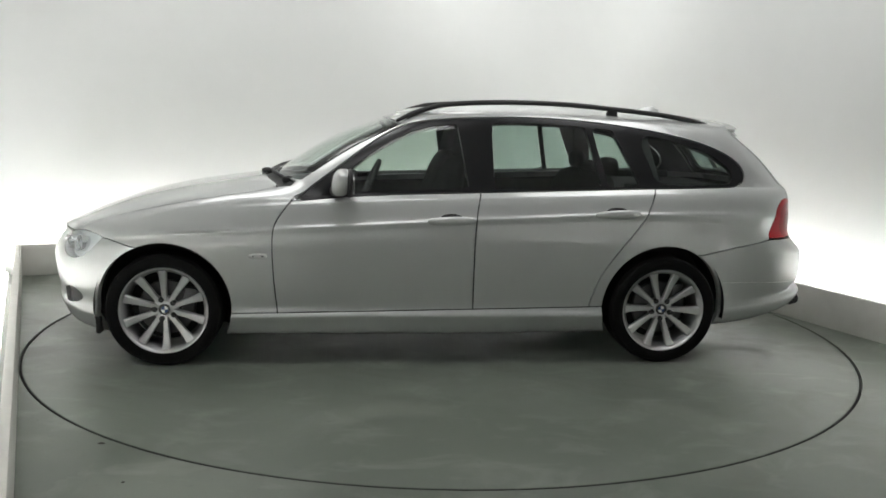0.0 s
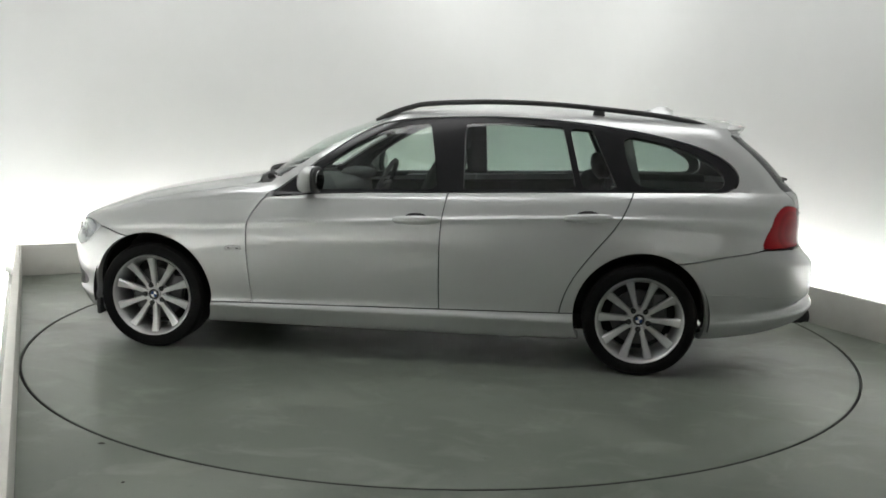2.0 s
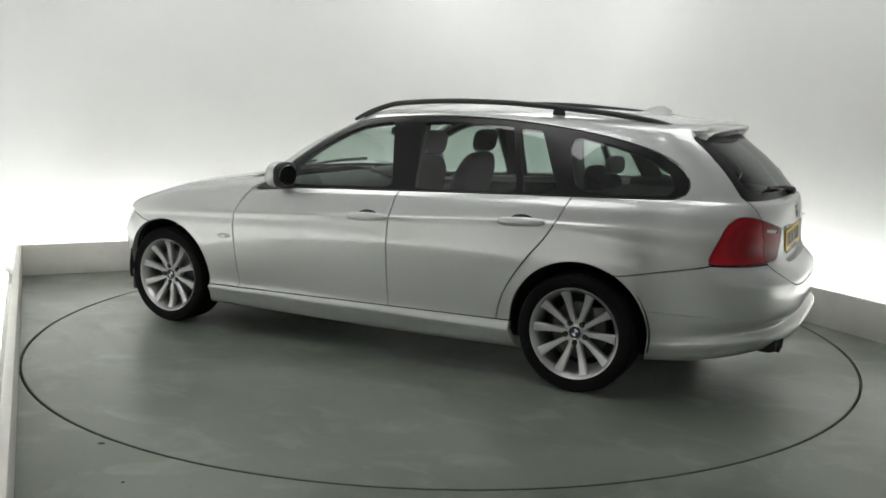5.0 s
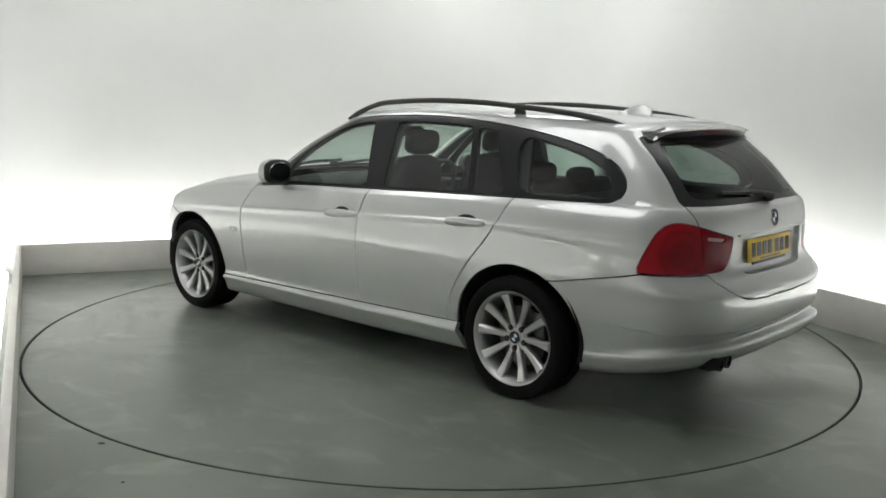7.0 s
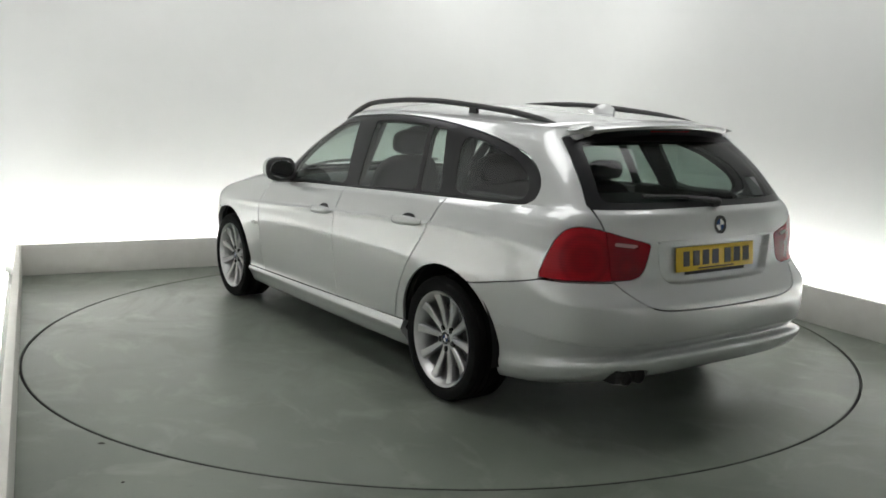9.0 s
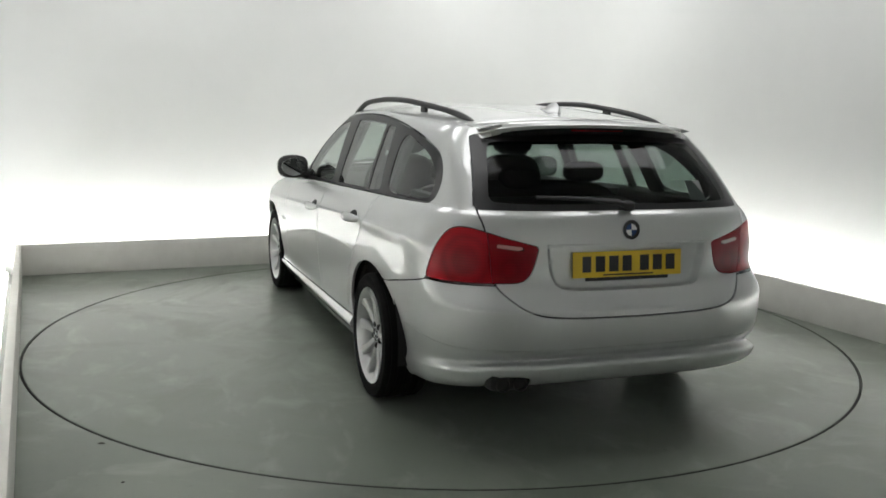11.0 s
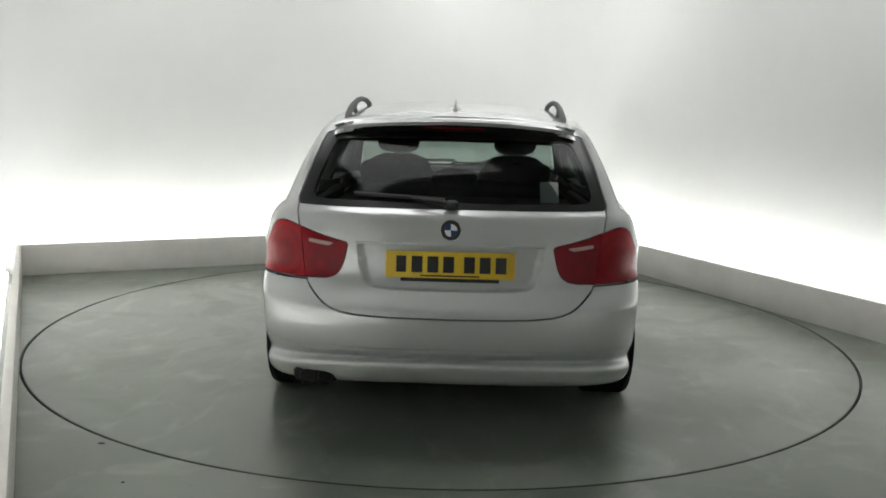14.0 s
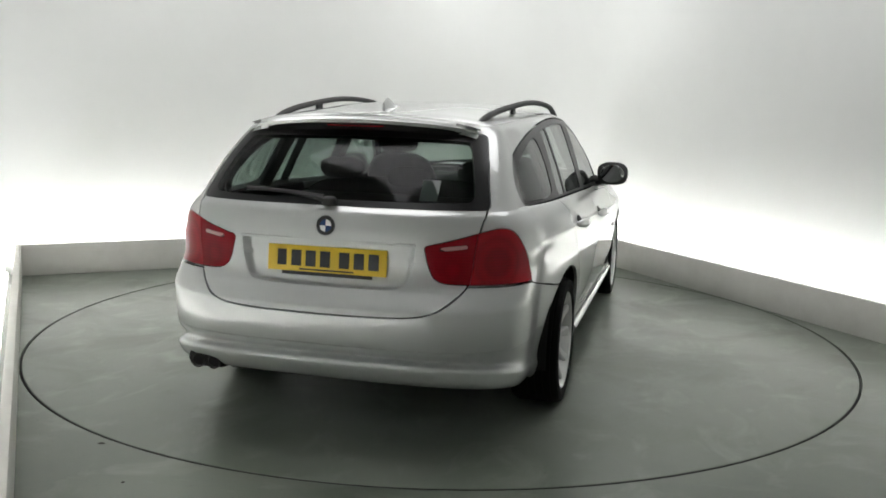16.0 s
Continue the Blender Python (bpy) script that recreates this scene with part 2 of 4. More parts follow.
def floor_chip(x, y, r, k):
    """A small dark flake of dirt on the floor."""
    bm = bmesh.new()
    rnd = random.Random(k)
    n = 9
    rim = [bm.verts.new((r * (0.6 + 0.7 * rnd.random()) * math.cos(2 * math.pi * i / n), 0.7 * r * (0.6 + 0.7 * rnd.random()) * math.sin(2 * math.pi * i / n), 0.0)) for i in range(n)]
    top = [bm.verts.new((v.co.x * 0.6, v.co.y * 0.6, 0.003)) for v in rim]
    for i in range(n):
        bm.faces.new((rim[i], rim[(i + 1) % n], top[(i + 1) % n], top[i]))
    bm.faces.new(top)
    ob = tagged(link("dirt_flake", bm, M_DIRT), "small dark flake of dirt on the grey floor", "dirt", "dirt flakes on the floor")
    ob.matrix_basis = pose(x, y, 0.0005)


M_DIRT = mat("dark_dirt", (0.05, 0.048, 0.042), 0.9, grain=0.2, grain_scale=200)
floor_chip(-1.400, -2.097, 0.014, 0)
floor_chip(-1.175, -2.474, 0.008, 1)
floor_chip(-2.218, -1.135, 0.009, 2)
floor_chip(-2.824, 0.170, 0.008, 3)


# ---- the car: x forward, y to its left, z up, from a point midway between the axles ----
def paint():
    m = mat("silver_paint", (0.475, 0.487, 0.478), 0.38, metal=0.43, coat=1.0)
    nt = m.node_tree
    b = nt.nodes["Principled BSDF"]
    tc = nt.nodes.new("ShaderNodeTexCoord")
    n1 = nt.nodes.new("ShaderNodeTexNoise")
    n1.inputs["Scale"].default_value = 900
    n2 = nt.nodes.new("ShaderNodeTexNoise")
    n2.inputs["Scale"].default_value = 2.5
    n2.inputs["Detail"].default_value = 4
    for n in (n1, n2):
        nt.links.new(tc.outputs["Object"], n.inputs["Vector"])
    mr = nt.nodes.new("ShaderNodeMapRange")
    mr.inputs["To Min"].default_value, mr.inputs["To Max"].default_value = 0.37, 0.41
    nt.links.new(n2.outputs["Fac"], mr.inputs["Value"])
    nt.links.new(mr.outputs[0], b.inputs["Roughness"])
    bp = nt.nodes.new("ShaderNodeBump")
    bp.inputs["Strength"].default_value, bp.inputs["Distance"].default_value = 0.04, 0.0004
    nt.links.new(n1.outputs["Fac"], bp.inputs["Height"])
    nt.links.new(bp.outputs[0], b.inputs["Normal"])
    b.inputs["Coat IOR"].default_value = 1.75
    b.inputs["Coat Roughness"].default_value = 0.025
    return m


M_PAINT = paint()
M_TRIM = mat("gloss_black_trim", (0.008, 0.008, 0.009), 0.3, spec=0.3, grain=0.05)
M_RUBBER = mat("matt_black_plastic", (0.018, 0.018, 0.018), 0.6, grain=0.2, grain_scale=300, bump=0.1)
M_SHELL = mat("dark_underside", (0.012, 0.012, 0.012), 0.85, grain=0.2, grain_scale=30)
M_TYRE = mat("tyre_rubber", (0.006, 0.006, 0.006), 0.8, spec=0.12, grain=0.3, grain_scale=120, bump=0.25, stain=0.3, stain_scale=8, stain_color=(0.011, 0.011, 0.010))
M_ALLOY = mat("alloy_silver", (0.54, 0.54, 0.54), 0.36, metal=0.85, coat=0.5, stain=0.15, stain_scale=14)
M_STEEL = mat("brake_steel", (0.10, 0.10, 0.10), 0.4, metal=0.9, grain=0.2, grain_scale=80)
M_CHROME = mat("chrome", (0.75, 0.75, 0.76), 0.12, metal=1.0)
M_GLASS = glass("tinted_glass", (0.62, 0.70, 0.655))
M_GLASS_REAR = glass("dark_tinted_glass", (0.50, 0.58, 0.54))
M_GLASS_TAIL = glass("tail_tinted_glass", (0.26, 0.31, 0.285), 0.6, 0.02)
M_SCREEN = glass("clear_green_glass", (0.74, 0.82, 0.78))
M_CLEAR = glass("clear_lamp_cover", (0.9, 0.92, 0.92))


def lamp_red(name, light, dark, centre, rings, rough):
    """Red lens: ribbed optics and a round reflector show through its gloss."""
    m = mat(name, light, rough, spec=0.14, coat=0.05)
    nt = m.node_tree
    b = nt.nodes["Principled BSDF"]
    tc = nt.nodes.new("ShaderNodeTexCoord")
    ab = nt.nodes.new("ShaderNodeVectorMath")
    ab.operation = "ABSOLUTE"
    ds = nt.nodes.new("ShaderNodeVectorMath")
    ds.operation = "DISTANCE"
    ds.inputs[1].default_value = centre
    ramp = nt.nodes.new("ShaderNodeValToRGB")
    cr = ramp.color_ramp
    cr.elements[0].position, cr.elements[0].color = 0.0, (0.3, 0.3, 0.3, 1)
    cr.elements[1].position, cr.elements[1].color = 1.0, (0.75, 0.75, 0.75, 1)
    for p, v in rings:
        e = cr.elements.new(p)
        e.color = (v, v, v, 1)
    sc = nt.nodes.new("ShaderNodeMath")
    sc.operation = "MULTIPLY"
    sc.inputs[1].default_value = 4.0
    wv = nt.nodes.new("ShaderNodeTexWave")
    wv.bands_direction = "Z"
    wv.inputs["Scale"].default_value = 26.0
    wv.inputs["Distortion"].default_value = 0.4
    mul = nt.nodes.new("ShaderNodeMath")
    mul.operation = "MULTIPLY_ADD"
    mul.inputs[1].default_value = 0.12
    mx = nt.nodes.new("ShaderNodeMix")
    mx.data_type = "RGBA"
    mx.inputs["A"].default_value = (*dark, 1)
    mx.inputs["B"].default_value = (*light, 1)
    nt.links.new(tc.outputs["Object"], ab.inputs[0])
    nt.links.new(ab.outputs[0], ds.inputs[0])
    nt.links.new(ds.outputs["Value"], sc.inputs[0])
    nt.links.new(sc.outputs[0], ramp.inputs["Fac"])
    nt.links.new(tc.outputs["Object"], wv.inputs["Vector"])
    nt.links.new(wv.outputs["Fac"], mul.inputs[0])
    nt.links.new(ramp.outputs["Color"], mul.inputs[2])
    nt.links.new(mul.outputs[0], mx.inputs["Factor"])
    nt.links.new(mx.outputs["Result"], b.inputs["Base Color"])
    return m


M_RED = lamp_red("red_lamp_plastic", (0.40, 0.009, 0.016), (0.12, 0.002, 0.005), (2.17, 0.70, 0.80), ((0.20, 0.22), (0.30, 0.45), (0.40, 0.30), (0.48, 0.65)), 0.3)
M_RED_DARK = lamp_red("dark_red_lamp_plastic", (0.33, 0.007, 0.014), (0.09, 0.001, 0.004), (2.28, 0.54, 0.77), ((0.12, 0.5), (0.2, 0.2), (0.3, 0.35)), 0.2)
M_RED_PALE = mat("pale_red_lamp_plastic", (0.50, 0.27, 0.26), 0.2, coat=0.6)
M_PLATE = mat("yellow_plate", (0.70, 0.47, 0.02), 0.4, grain=0.05, stain=0.1)
M_BAR = mat("black_ink", (0.01, 0.01, 0.01), 0.5)
M_BLUE = mat("blue_enamel", (0.03, 0.065, 0.17), 0.25)
M_WHITE = mat("white_enamel", (0.8, 0.8, 0.8), 0.25)
M_SEAT = mat("dark_seat_cloth", (0.022, 0.022, 0.024), 0.9, spec=0.1)
M_CABIN = mat("dark_cabin_plastic", (0.035, 0.036, 0.038), 0.65, grain=0.2, grain_scale=200)
M_LINER = mat("pale_headlining", (0.33, 0.33, 0.31), 0.9, grain=0.15, grain_scale=200)
M_DARKGRILLE = mat("dark_grille", (0.02, 0.02, 0.02), 0.5)
M_REFLECTOR = mat("lamp_reflector", (0.82, 0.83, 0.84), 0.35, metal=0.1)
M_PAPER = mat("paper_sticker", (0.26, 0.27, 0.27), 0.7, grain=0.05)

WB = 1.38            # half the wheelbase
NF, NS, NR = 26, 84, 44
LOOPS = []           # loops round the body, from the underside to the roof's ridge


def hermite(xs, ys, x):
    """Monotone cubic through the points."""
    xs, ys, x = np.array(xs, float), np.array(ys, float), np.clip(np.array(x, float), min(xs), max(xs))
    h, d = np.diff(xs), np.diff(ys) / np.diff(xs)
    m = np.zeros(len(xs))
    m[0], m[-1] = d[0], d[-1]
    for i in range(1, len(xs) - 1):
        if d[i - 1] * d[i] > 0:
            m[i] = 2 * d[i - 1] * d[i] / (d[i - 1] + d[i])
    k = np.clip(np.searchsorted(xs, x, "right") - 1, 0, len(h) - 1)
    t = (x - xs[k]) / h[k]
    return ((2 * t ** 3 - 3 * t * t + 1) * ys[k] + (t ** 3 - 2 * t * t + t) * h[k] * m[k]
            + (3 * t * t - 2 * t ** 3) * ys[k + 1] + (t ** 3 - t * t) * h[k] * m[k + 1])


def loop(front, nose, round_f, w, rear, tail, round_r, *heights, barrel=0.012, rear_w=0.915):
    """Half a plan line: a rounded nose, a slightly barrelled side, a rounded tail; heights are (x, z) from front to rear."""
    hx = [p[0] for p in heights][::-1]
    hz = [p[1] for p in heights][::-1]
    xa, xb = front - nose, rear + tail

    def side(x):
        return w * (1 - barrel * ((x + 0.15) / 1.7) ** 2) * (1 - (1 - rear_w) * np.clip((0.2 - x) / 2.0, 0, 1) ** 7)
    pts = []
    for i in range(NF):
        a = math.pi / 2 * i / NF
        pts.append((xa + nose * math.cos(a) ** (2 / round_f), side(xa) * math.sin(a) ** (2 / round_f)))
    for i in range(NS):
        x = xa + (xb - xa) * i / NS
        pts.append((x, side(x)))
    for i in range(NR + 1):
        a = math.pi / 2 * (1 - i / NR)
        c, s = max(0, math.cos(a)), math.sin(a)
        pts.append((xb - tail * c ** (2 / round_r), side(xb) * s ** (2 / round_r) if i < NR else 0.0))
    p = np.array(pts)
    LOOPS.append(np.column_stack([p, hermite(hx, hz, p[:, 0])]))


# underside, sill, flanks
loop(1.980, 0.60, 2.2, 0.70, -2.10, 0.55, 3.0, (2.0, 0.19), (1.6, 0.15), (0.0, 0.15), (-1.6, 0.17), (-2.2, 0.25))
loop(2.060, 0.60, 2.2, 0.826, -2.258, 0.50, 3.4, (2.1, 0.20), (1.6, 0.165), (0.0, 0.165), (-1.6, 0.19), (-2.3, 0.28))
loop(2.095, 0.60, 2.2, 0.871, -2.352, 0.50, 3.4, (2.1, 0.27), (1.6, 0.235), (0.0, 0.235), (-1.6, 0.25), (-2.4, 0.325))
loop(2.101, 0.60, 2.2, 0.8925, -2.390, 0.50, 3.4, (2.1, 0.30), (1.6, 0.266), (0.0, 0.274), (-1.6, 0.278), (-2.4, 0.380), rear_w=0.898)
loop(2.104, 0.60, 2.2, 0.8905, -2.385, 0.50, 3.4, (2.1, 0.315), (1.6, 0.276), (0.0, 0.284), (-1.6, 0.290), (-2.4, 0.396), rear_w=0.898)
loop(2.110, 0.60, 2.15, 0.875, -2.330, 0.50, 3.4, (2.1, 0.36), (1.6, 0.305), (0.0, 0.315), (-1.6, 0.33), (-2.4, 0.412))
loop(2.125, 0.60, 2.15, 0.890, -2.369, 0.50, 3.4, (2.1, 0.46), (1.6, 0.42), (0.0, 0.44), (-1.6, 0.44), (-2.4, 0.446))
loop(2.128, 0.60, 2.15, 0.902, -2.373, 0.50, 3.4, (2.1, 0.56), (1.6, 0.56), (0.0, 0.59), (-1.6, 0.565), (-2.4, 0.600))
loop(2.100, 0.60, 2.15, 0.9075, -2.366, 0.50, 3.4, (2.1, 0.62), (1.6, 0.65), (0.0, 0.695), (-1.6, 0.655), (-2.4, 0.614))
loop(2.080, 0.59, 2.15, 0.9020, -2.298, 0.54, 3.2, (2.1, 0.645), (1.6, 0.685), (0.76, 0.724), (-0.32, 0.783), (-1.28, 0.820), (-1.7, 0.790), (-2.4, 0.69))
loop(2.063, 0.58, 2.15, 0.9035, -2.289, 0.54, 3.2, (2.1, 0.665), (1.6, 0.705), (0.76, 0.752), (-0.32, 0.814), (-1.28, 0.853), (-1.7, 0.848), (-2.3, 0.82))
loop(2.050, 0.58, 2.15, 0.893, -2.288, 0.54, 3.2, (2.1, 0.698), (1.6, 0.748), (0.76, 0.773), (-0.32, 0.825), (-1.28, 0.865), (-1.7, 0.870), (-2.3, 0.868))
loop(2.000, 0.55, 2.15, 0.867, -2.283, 0.51, 3.25, (2.05, 0.72), (1.9, 0.745), (1.6, 0.785), (1.2, 0.825), (0.7, 0.856), (-0.3, 0.895), (-1.3, 0.932), (-1.8, 0.938), (-2.3, 0.925), rear_w=0.925)
# bonnet, waistline, glasshouse, roof
loop(1.60, 0.85, 2.6, 0.838, -2.270, 0.50, 3.3, (1.6, 0.872), (1.2, 0.898), (0.8, 0.908), (0.6, 0.908), (-0.3, 0.938), (-1.3, 0.972), (-1.8, 0.981), (-2.3, 0.978), rear_w=0.915)
loop(0.86, 0.30, 2.2, 0.812, -2.243, 0.43, 3.4, (0.86, 1.000), (0.7, 0.965), (0.56, 0.928), (0.35, 0.934), (-0.3, 0.956), (-1.3, 0.990), (-1.8, 0.999), (-2.3, 1.0), rear_w=0.915)
GLASS_ROW = len(LOOPS) - 1
loop(0.525, 0.285, 2.3, 0.742, -2.10, 0.36, 3.4, (0.5, 1.212), (0.3, 1.16), (0.0, 1.165), (-1.8, 1.165), (-2.2, 1.16), rear_w=0.895)
loop(0.18, 0.24, 2.6, 0.645, -1.935, 0.28, 3.2, (0.18, 1.350), (0.05, 1.336), (-0.1, 1.352), (-0.5, 1.376), (-1.1, 1.350), (-1.5, 1.322), (-2.0, 1.30), rear_w=0.892)
ROOF_ROW = len(LOOPS) - 1
loop(0.12, 0.22, 2.8, 0.585, -1.91, 0.24, 3.4, (0.12, 1.367), (-0.1, 1.382), (-0.5, 1.397), (-1.1, 1.377), (-1.5, 1.354), (-2.0, 1.329), rear_w=0.905)
loop(0.11, 0.2, 3.0, 0.31, -1.91, 0.2, 3.4, (0.12, 1.380), (-0.1, 1.414), (-0.5, 1.440), (-1.1, 1.424), (-1.5, 1.400), (-2.0, 1.362), rear_w=0.9)
loop(0.11, 0.2, 3.0, 0.0, -1.91, 0.2, 3.4, (0.12, 1.383), (-0.1, 1.419), (-0.5, 1.447), (-1.1, 1.431), (-1.5, 1.407), (-2.0, 1.368))

SUB = 6


def skin():
    """The left half of the body's surface: rows of x, y, z, u (along the loop), v (row), and its quads."""
    K = np.array(LOOPS)
    rows, vs = [], []
    for seg in (range(0, GLASS_ROW), range(GLASS_ROW, len(LOOPS) - 1)):
        a, b = seg[0], seg[-1] + 1
        for i in seg:
            p0 = K[max(i - 1, a)] if i > a else 2 * K[i] - K[i + 1]
            p1, p2 = K[i], K[i + 1]
            p3 = K[min(i + 2, b)] if i + 2 <= b else 2 * p2 - p1
            d = [np.maximum(np.linalg.norm(q - p, axis=1), 1e-4) ** 0.5 for p, q in ((p0, p1), (p1, p2), (p2, p3))]
            t0 = np.zeros(len(p0))
            t1 = t0 + d[0]
            t2 = t1 + d[1]
            t3 = t2 + d[2]
            for k in range(SUB):
                t = t1 + (t2 - t1) * k / SUB
                f = lambda pa, pb, ta, tb: pa * ((tb - t) / (tb - ta))[:, None] + pb * ((t - ta) / (tb - ta))[:, None]
                a1, a2, a3 = f(p0, p1, t0, t1), f(p1, p2, t1, t2), f(p2, p3, t2, t3)
                b1, b2 = f(a1, a2, t0, t2), f(a2, a3, t1, t3)
                rows.append(f(b1, b2, t1, t2))
                vs.append(i + k / SUB)
    rows.append(K[-1])
    vs.append(len(LOOPS) - 1)
    R = np.array(rows)
    R[:, :, 1] = np.maximum(R[:, :, 1], 0)
    R[:, 0, 1] = R[:, -1, 1] = 0
    n = R.shape[1]
    V = np.zeros((R.shape[0] * n, 5))
    V[:, :3] = R.reshape(-1, 3)
    V[:, 3] = np.tile(np.arange(n) / (n - 1), R.shape[0])
    V[:, 4] = np.repeat(vs, n)
    F = []
    for r in range(R.shape[0] - 1):
        for i in range(n - 1):
            F.append((r * n + i, r * n + i + 1, (r + 1) * n + i + 1, (r + 1) * n + i))
    return V, F


def clip(mesh, d, level=0.0):
    """The part of the surface where the field d lies below the level."""
    V, F = mesh
    d = d - level
    inside = d <= 0
    pts, index, cut, out = [], {}, {}, []

    def keep(i):
        if i not in index:
            index[i] = len(pts)
            pts.append(V[i])
        return index[i]

    def edge(i, j):
        k = (i, j) if i < j else (j, i)
        if k not in cut:
            a, b = k
            t = d[a] / (d[a] - d[b])
            cut[k] = len(pts)
            pts.append(V[a] + (V[b] - V[a]) * t)
        return cut[k]
    for f in F:
        s = [inside[i] for i in f]
        if all(s):
            out.append(tuple(keep(i) for i in f))
        elif any(s):
            g = []
            for k, i in enumerate(f):
                j = f[(k + 1) % len(f)]
                if inside[i]:
                    g.append(keep(i))
                if inside[i] != inside[j]:
                    g.append(edge(i, j))
            if len(g) > 2:
                out.append(tuple(g))
    return (np.array(pts) if pts else np.zeros((0, 5))), out


def signed(poly, px, py):
    """Signed distance to a closed outline, negative inside."""
    best = np.full(len(px), 1e9)
    odd = np.zeros(len(px), bool)
    for (x0, y0), (x1, y1) in zip(poly, list(poly[1:]) + [poly[0]]):
        ex, ey = x1 - x0, y1 - y0
        t = np.clip(((px - x0) * ex + (py - y0) * ey) / max(ex * ex + ey * ey, 1e-12), 0, 1)
        best = np.minimum(best, np.hypot(px - x0 - t * ex, py - y0 - t * ey))
        cross = (y0 > py) != (y1 > py)
        with np.errstate(divide="ignore", invalid="ignore"):
            odd ^= cross & (px < x0 + (py - y0) * ex / (ey if ey else 1e-12))
    return np.where(odd, -best, best)


def rounded(poly, n=3, sharp=()):
    """An outline with its corners cut round, but for those named."""
    p = [(float(x), float(y), i in sharp) for i, (x, y) in enumerate(poly)]
    for _ in range(n):
        q = []
        for i, (x, y, s) in enumerate(p):
            if s:
                q.append((x, y, True))
                continue
            for ox, oy, _ in (p[i - 1], p[(i + 1) % len(p)]):
                q.append((x + (ox - x) * 0.25, y + (oy - y) * 0.25, False))
        p = q
    return [(x, y) for x, y, _ in p]


SEAM = 0.0034


def take(mesh, field, gap=SEAM):
    """Cut a panel out of the surface: the panel and what is left."""
    d = field(mesh[0])
    return clip(mesh, d, -gap), clip(mesh, -d, -gap)


def side_view(poly, lowest_y=0.3):
    return lambda V: np.maximum(signed(poly, V[:, 0], V[:, 2]), lowest_y - V[:, 1])


def tail_view(poly, behind=-1.3):
    return lambda V: np.maximum(signed(poly, V[:, 1], V[:, 2]), V[:, 0] - behind)


def corner_view(poly, x0, sign):
    """Round a corner: across the end and on along the side."""
    return lambda V: np.maximum(signed(poly, V[:, 1] + sign * (V[:, 0] - x0), V[:, 2]), 1.0 + sign * V[:, 0])


def panel_bm(mesh, both=False, right=False, depth=0.016, inset=0.0, grow=0.0):
    """A panel with turned-in edges. both: mirrored over the middle; right: on the other side."""
    V, F = mesh
    bm = bmesh.new()
    vs = [bm.verts.new(v[:3]) for v in V]
    for f in F:
        f = [k for i, k in enumerate(f) if k != f[i - 1]]
        if len(f) > 2:
            try:
                bm.faces.new([vs[k] for k in f])
            except ValueError:
                pass
    bmesh.ops.remove_doubles(bm, verts=bm.verts, dist=0.00012)
    if both:
        dup = bmesh.ops.duplicate(bm, geom=bm.verts[:] + bm.edges[:] + bm.faces[:])["geom"]
        dv = [g for g in dup if isinstance(g, bmesh.types.BMVert)]
        df = [g for g in dup if isinstance(g, bmesh.types.BMFace)]
        for v in dv:
            v.co.y = -v.co.y
        bmesh.ops.reverse_faces(bm, faces=df)
        mid = [v for v in bm.verts if abs(v.co.y) < 0.0004]
        bmesh.ops.remove_doubles(bm, verts=mid, dist=0.0006)
    elif right:
        for v in bm.verts:
            v.co.y = -v.co.y
        bmesh.ops.reverse_faces(bm, faces=bm.faces[:])
    bm.normal_update()
    if inset:
        moved = [(v, v.normal.copy()) for v in bm.verts]
        for v, nn in moved:
            v.co -= nn * inset
    if depth:
        edges = [e for e in bm.edges if e.is_boundary and not (both is False and abs(e.verts[0].co.y) < 0.0004 and abs(e.verts[1].co.y) < 0.0004)]
        inner = {}
        for e in edges:
            for v in e.verts:
                if v not in inner:
                    inner[v] = bm.verts.new(v.co - v.normal * depth)
        for e in edges:
            lp = e.link_loops[0]
            a, b = lp.vert, lp.link_loop_next.vert
            bm.faces.new((b, a, inner[a], inner[b]))
    return bm


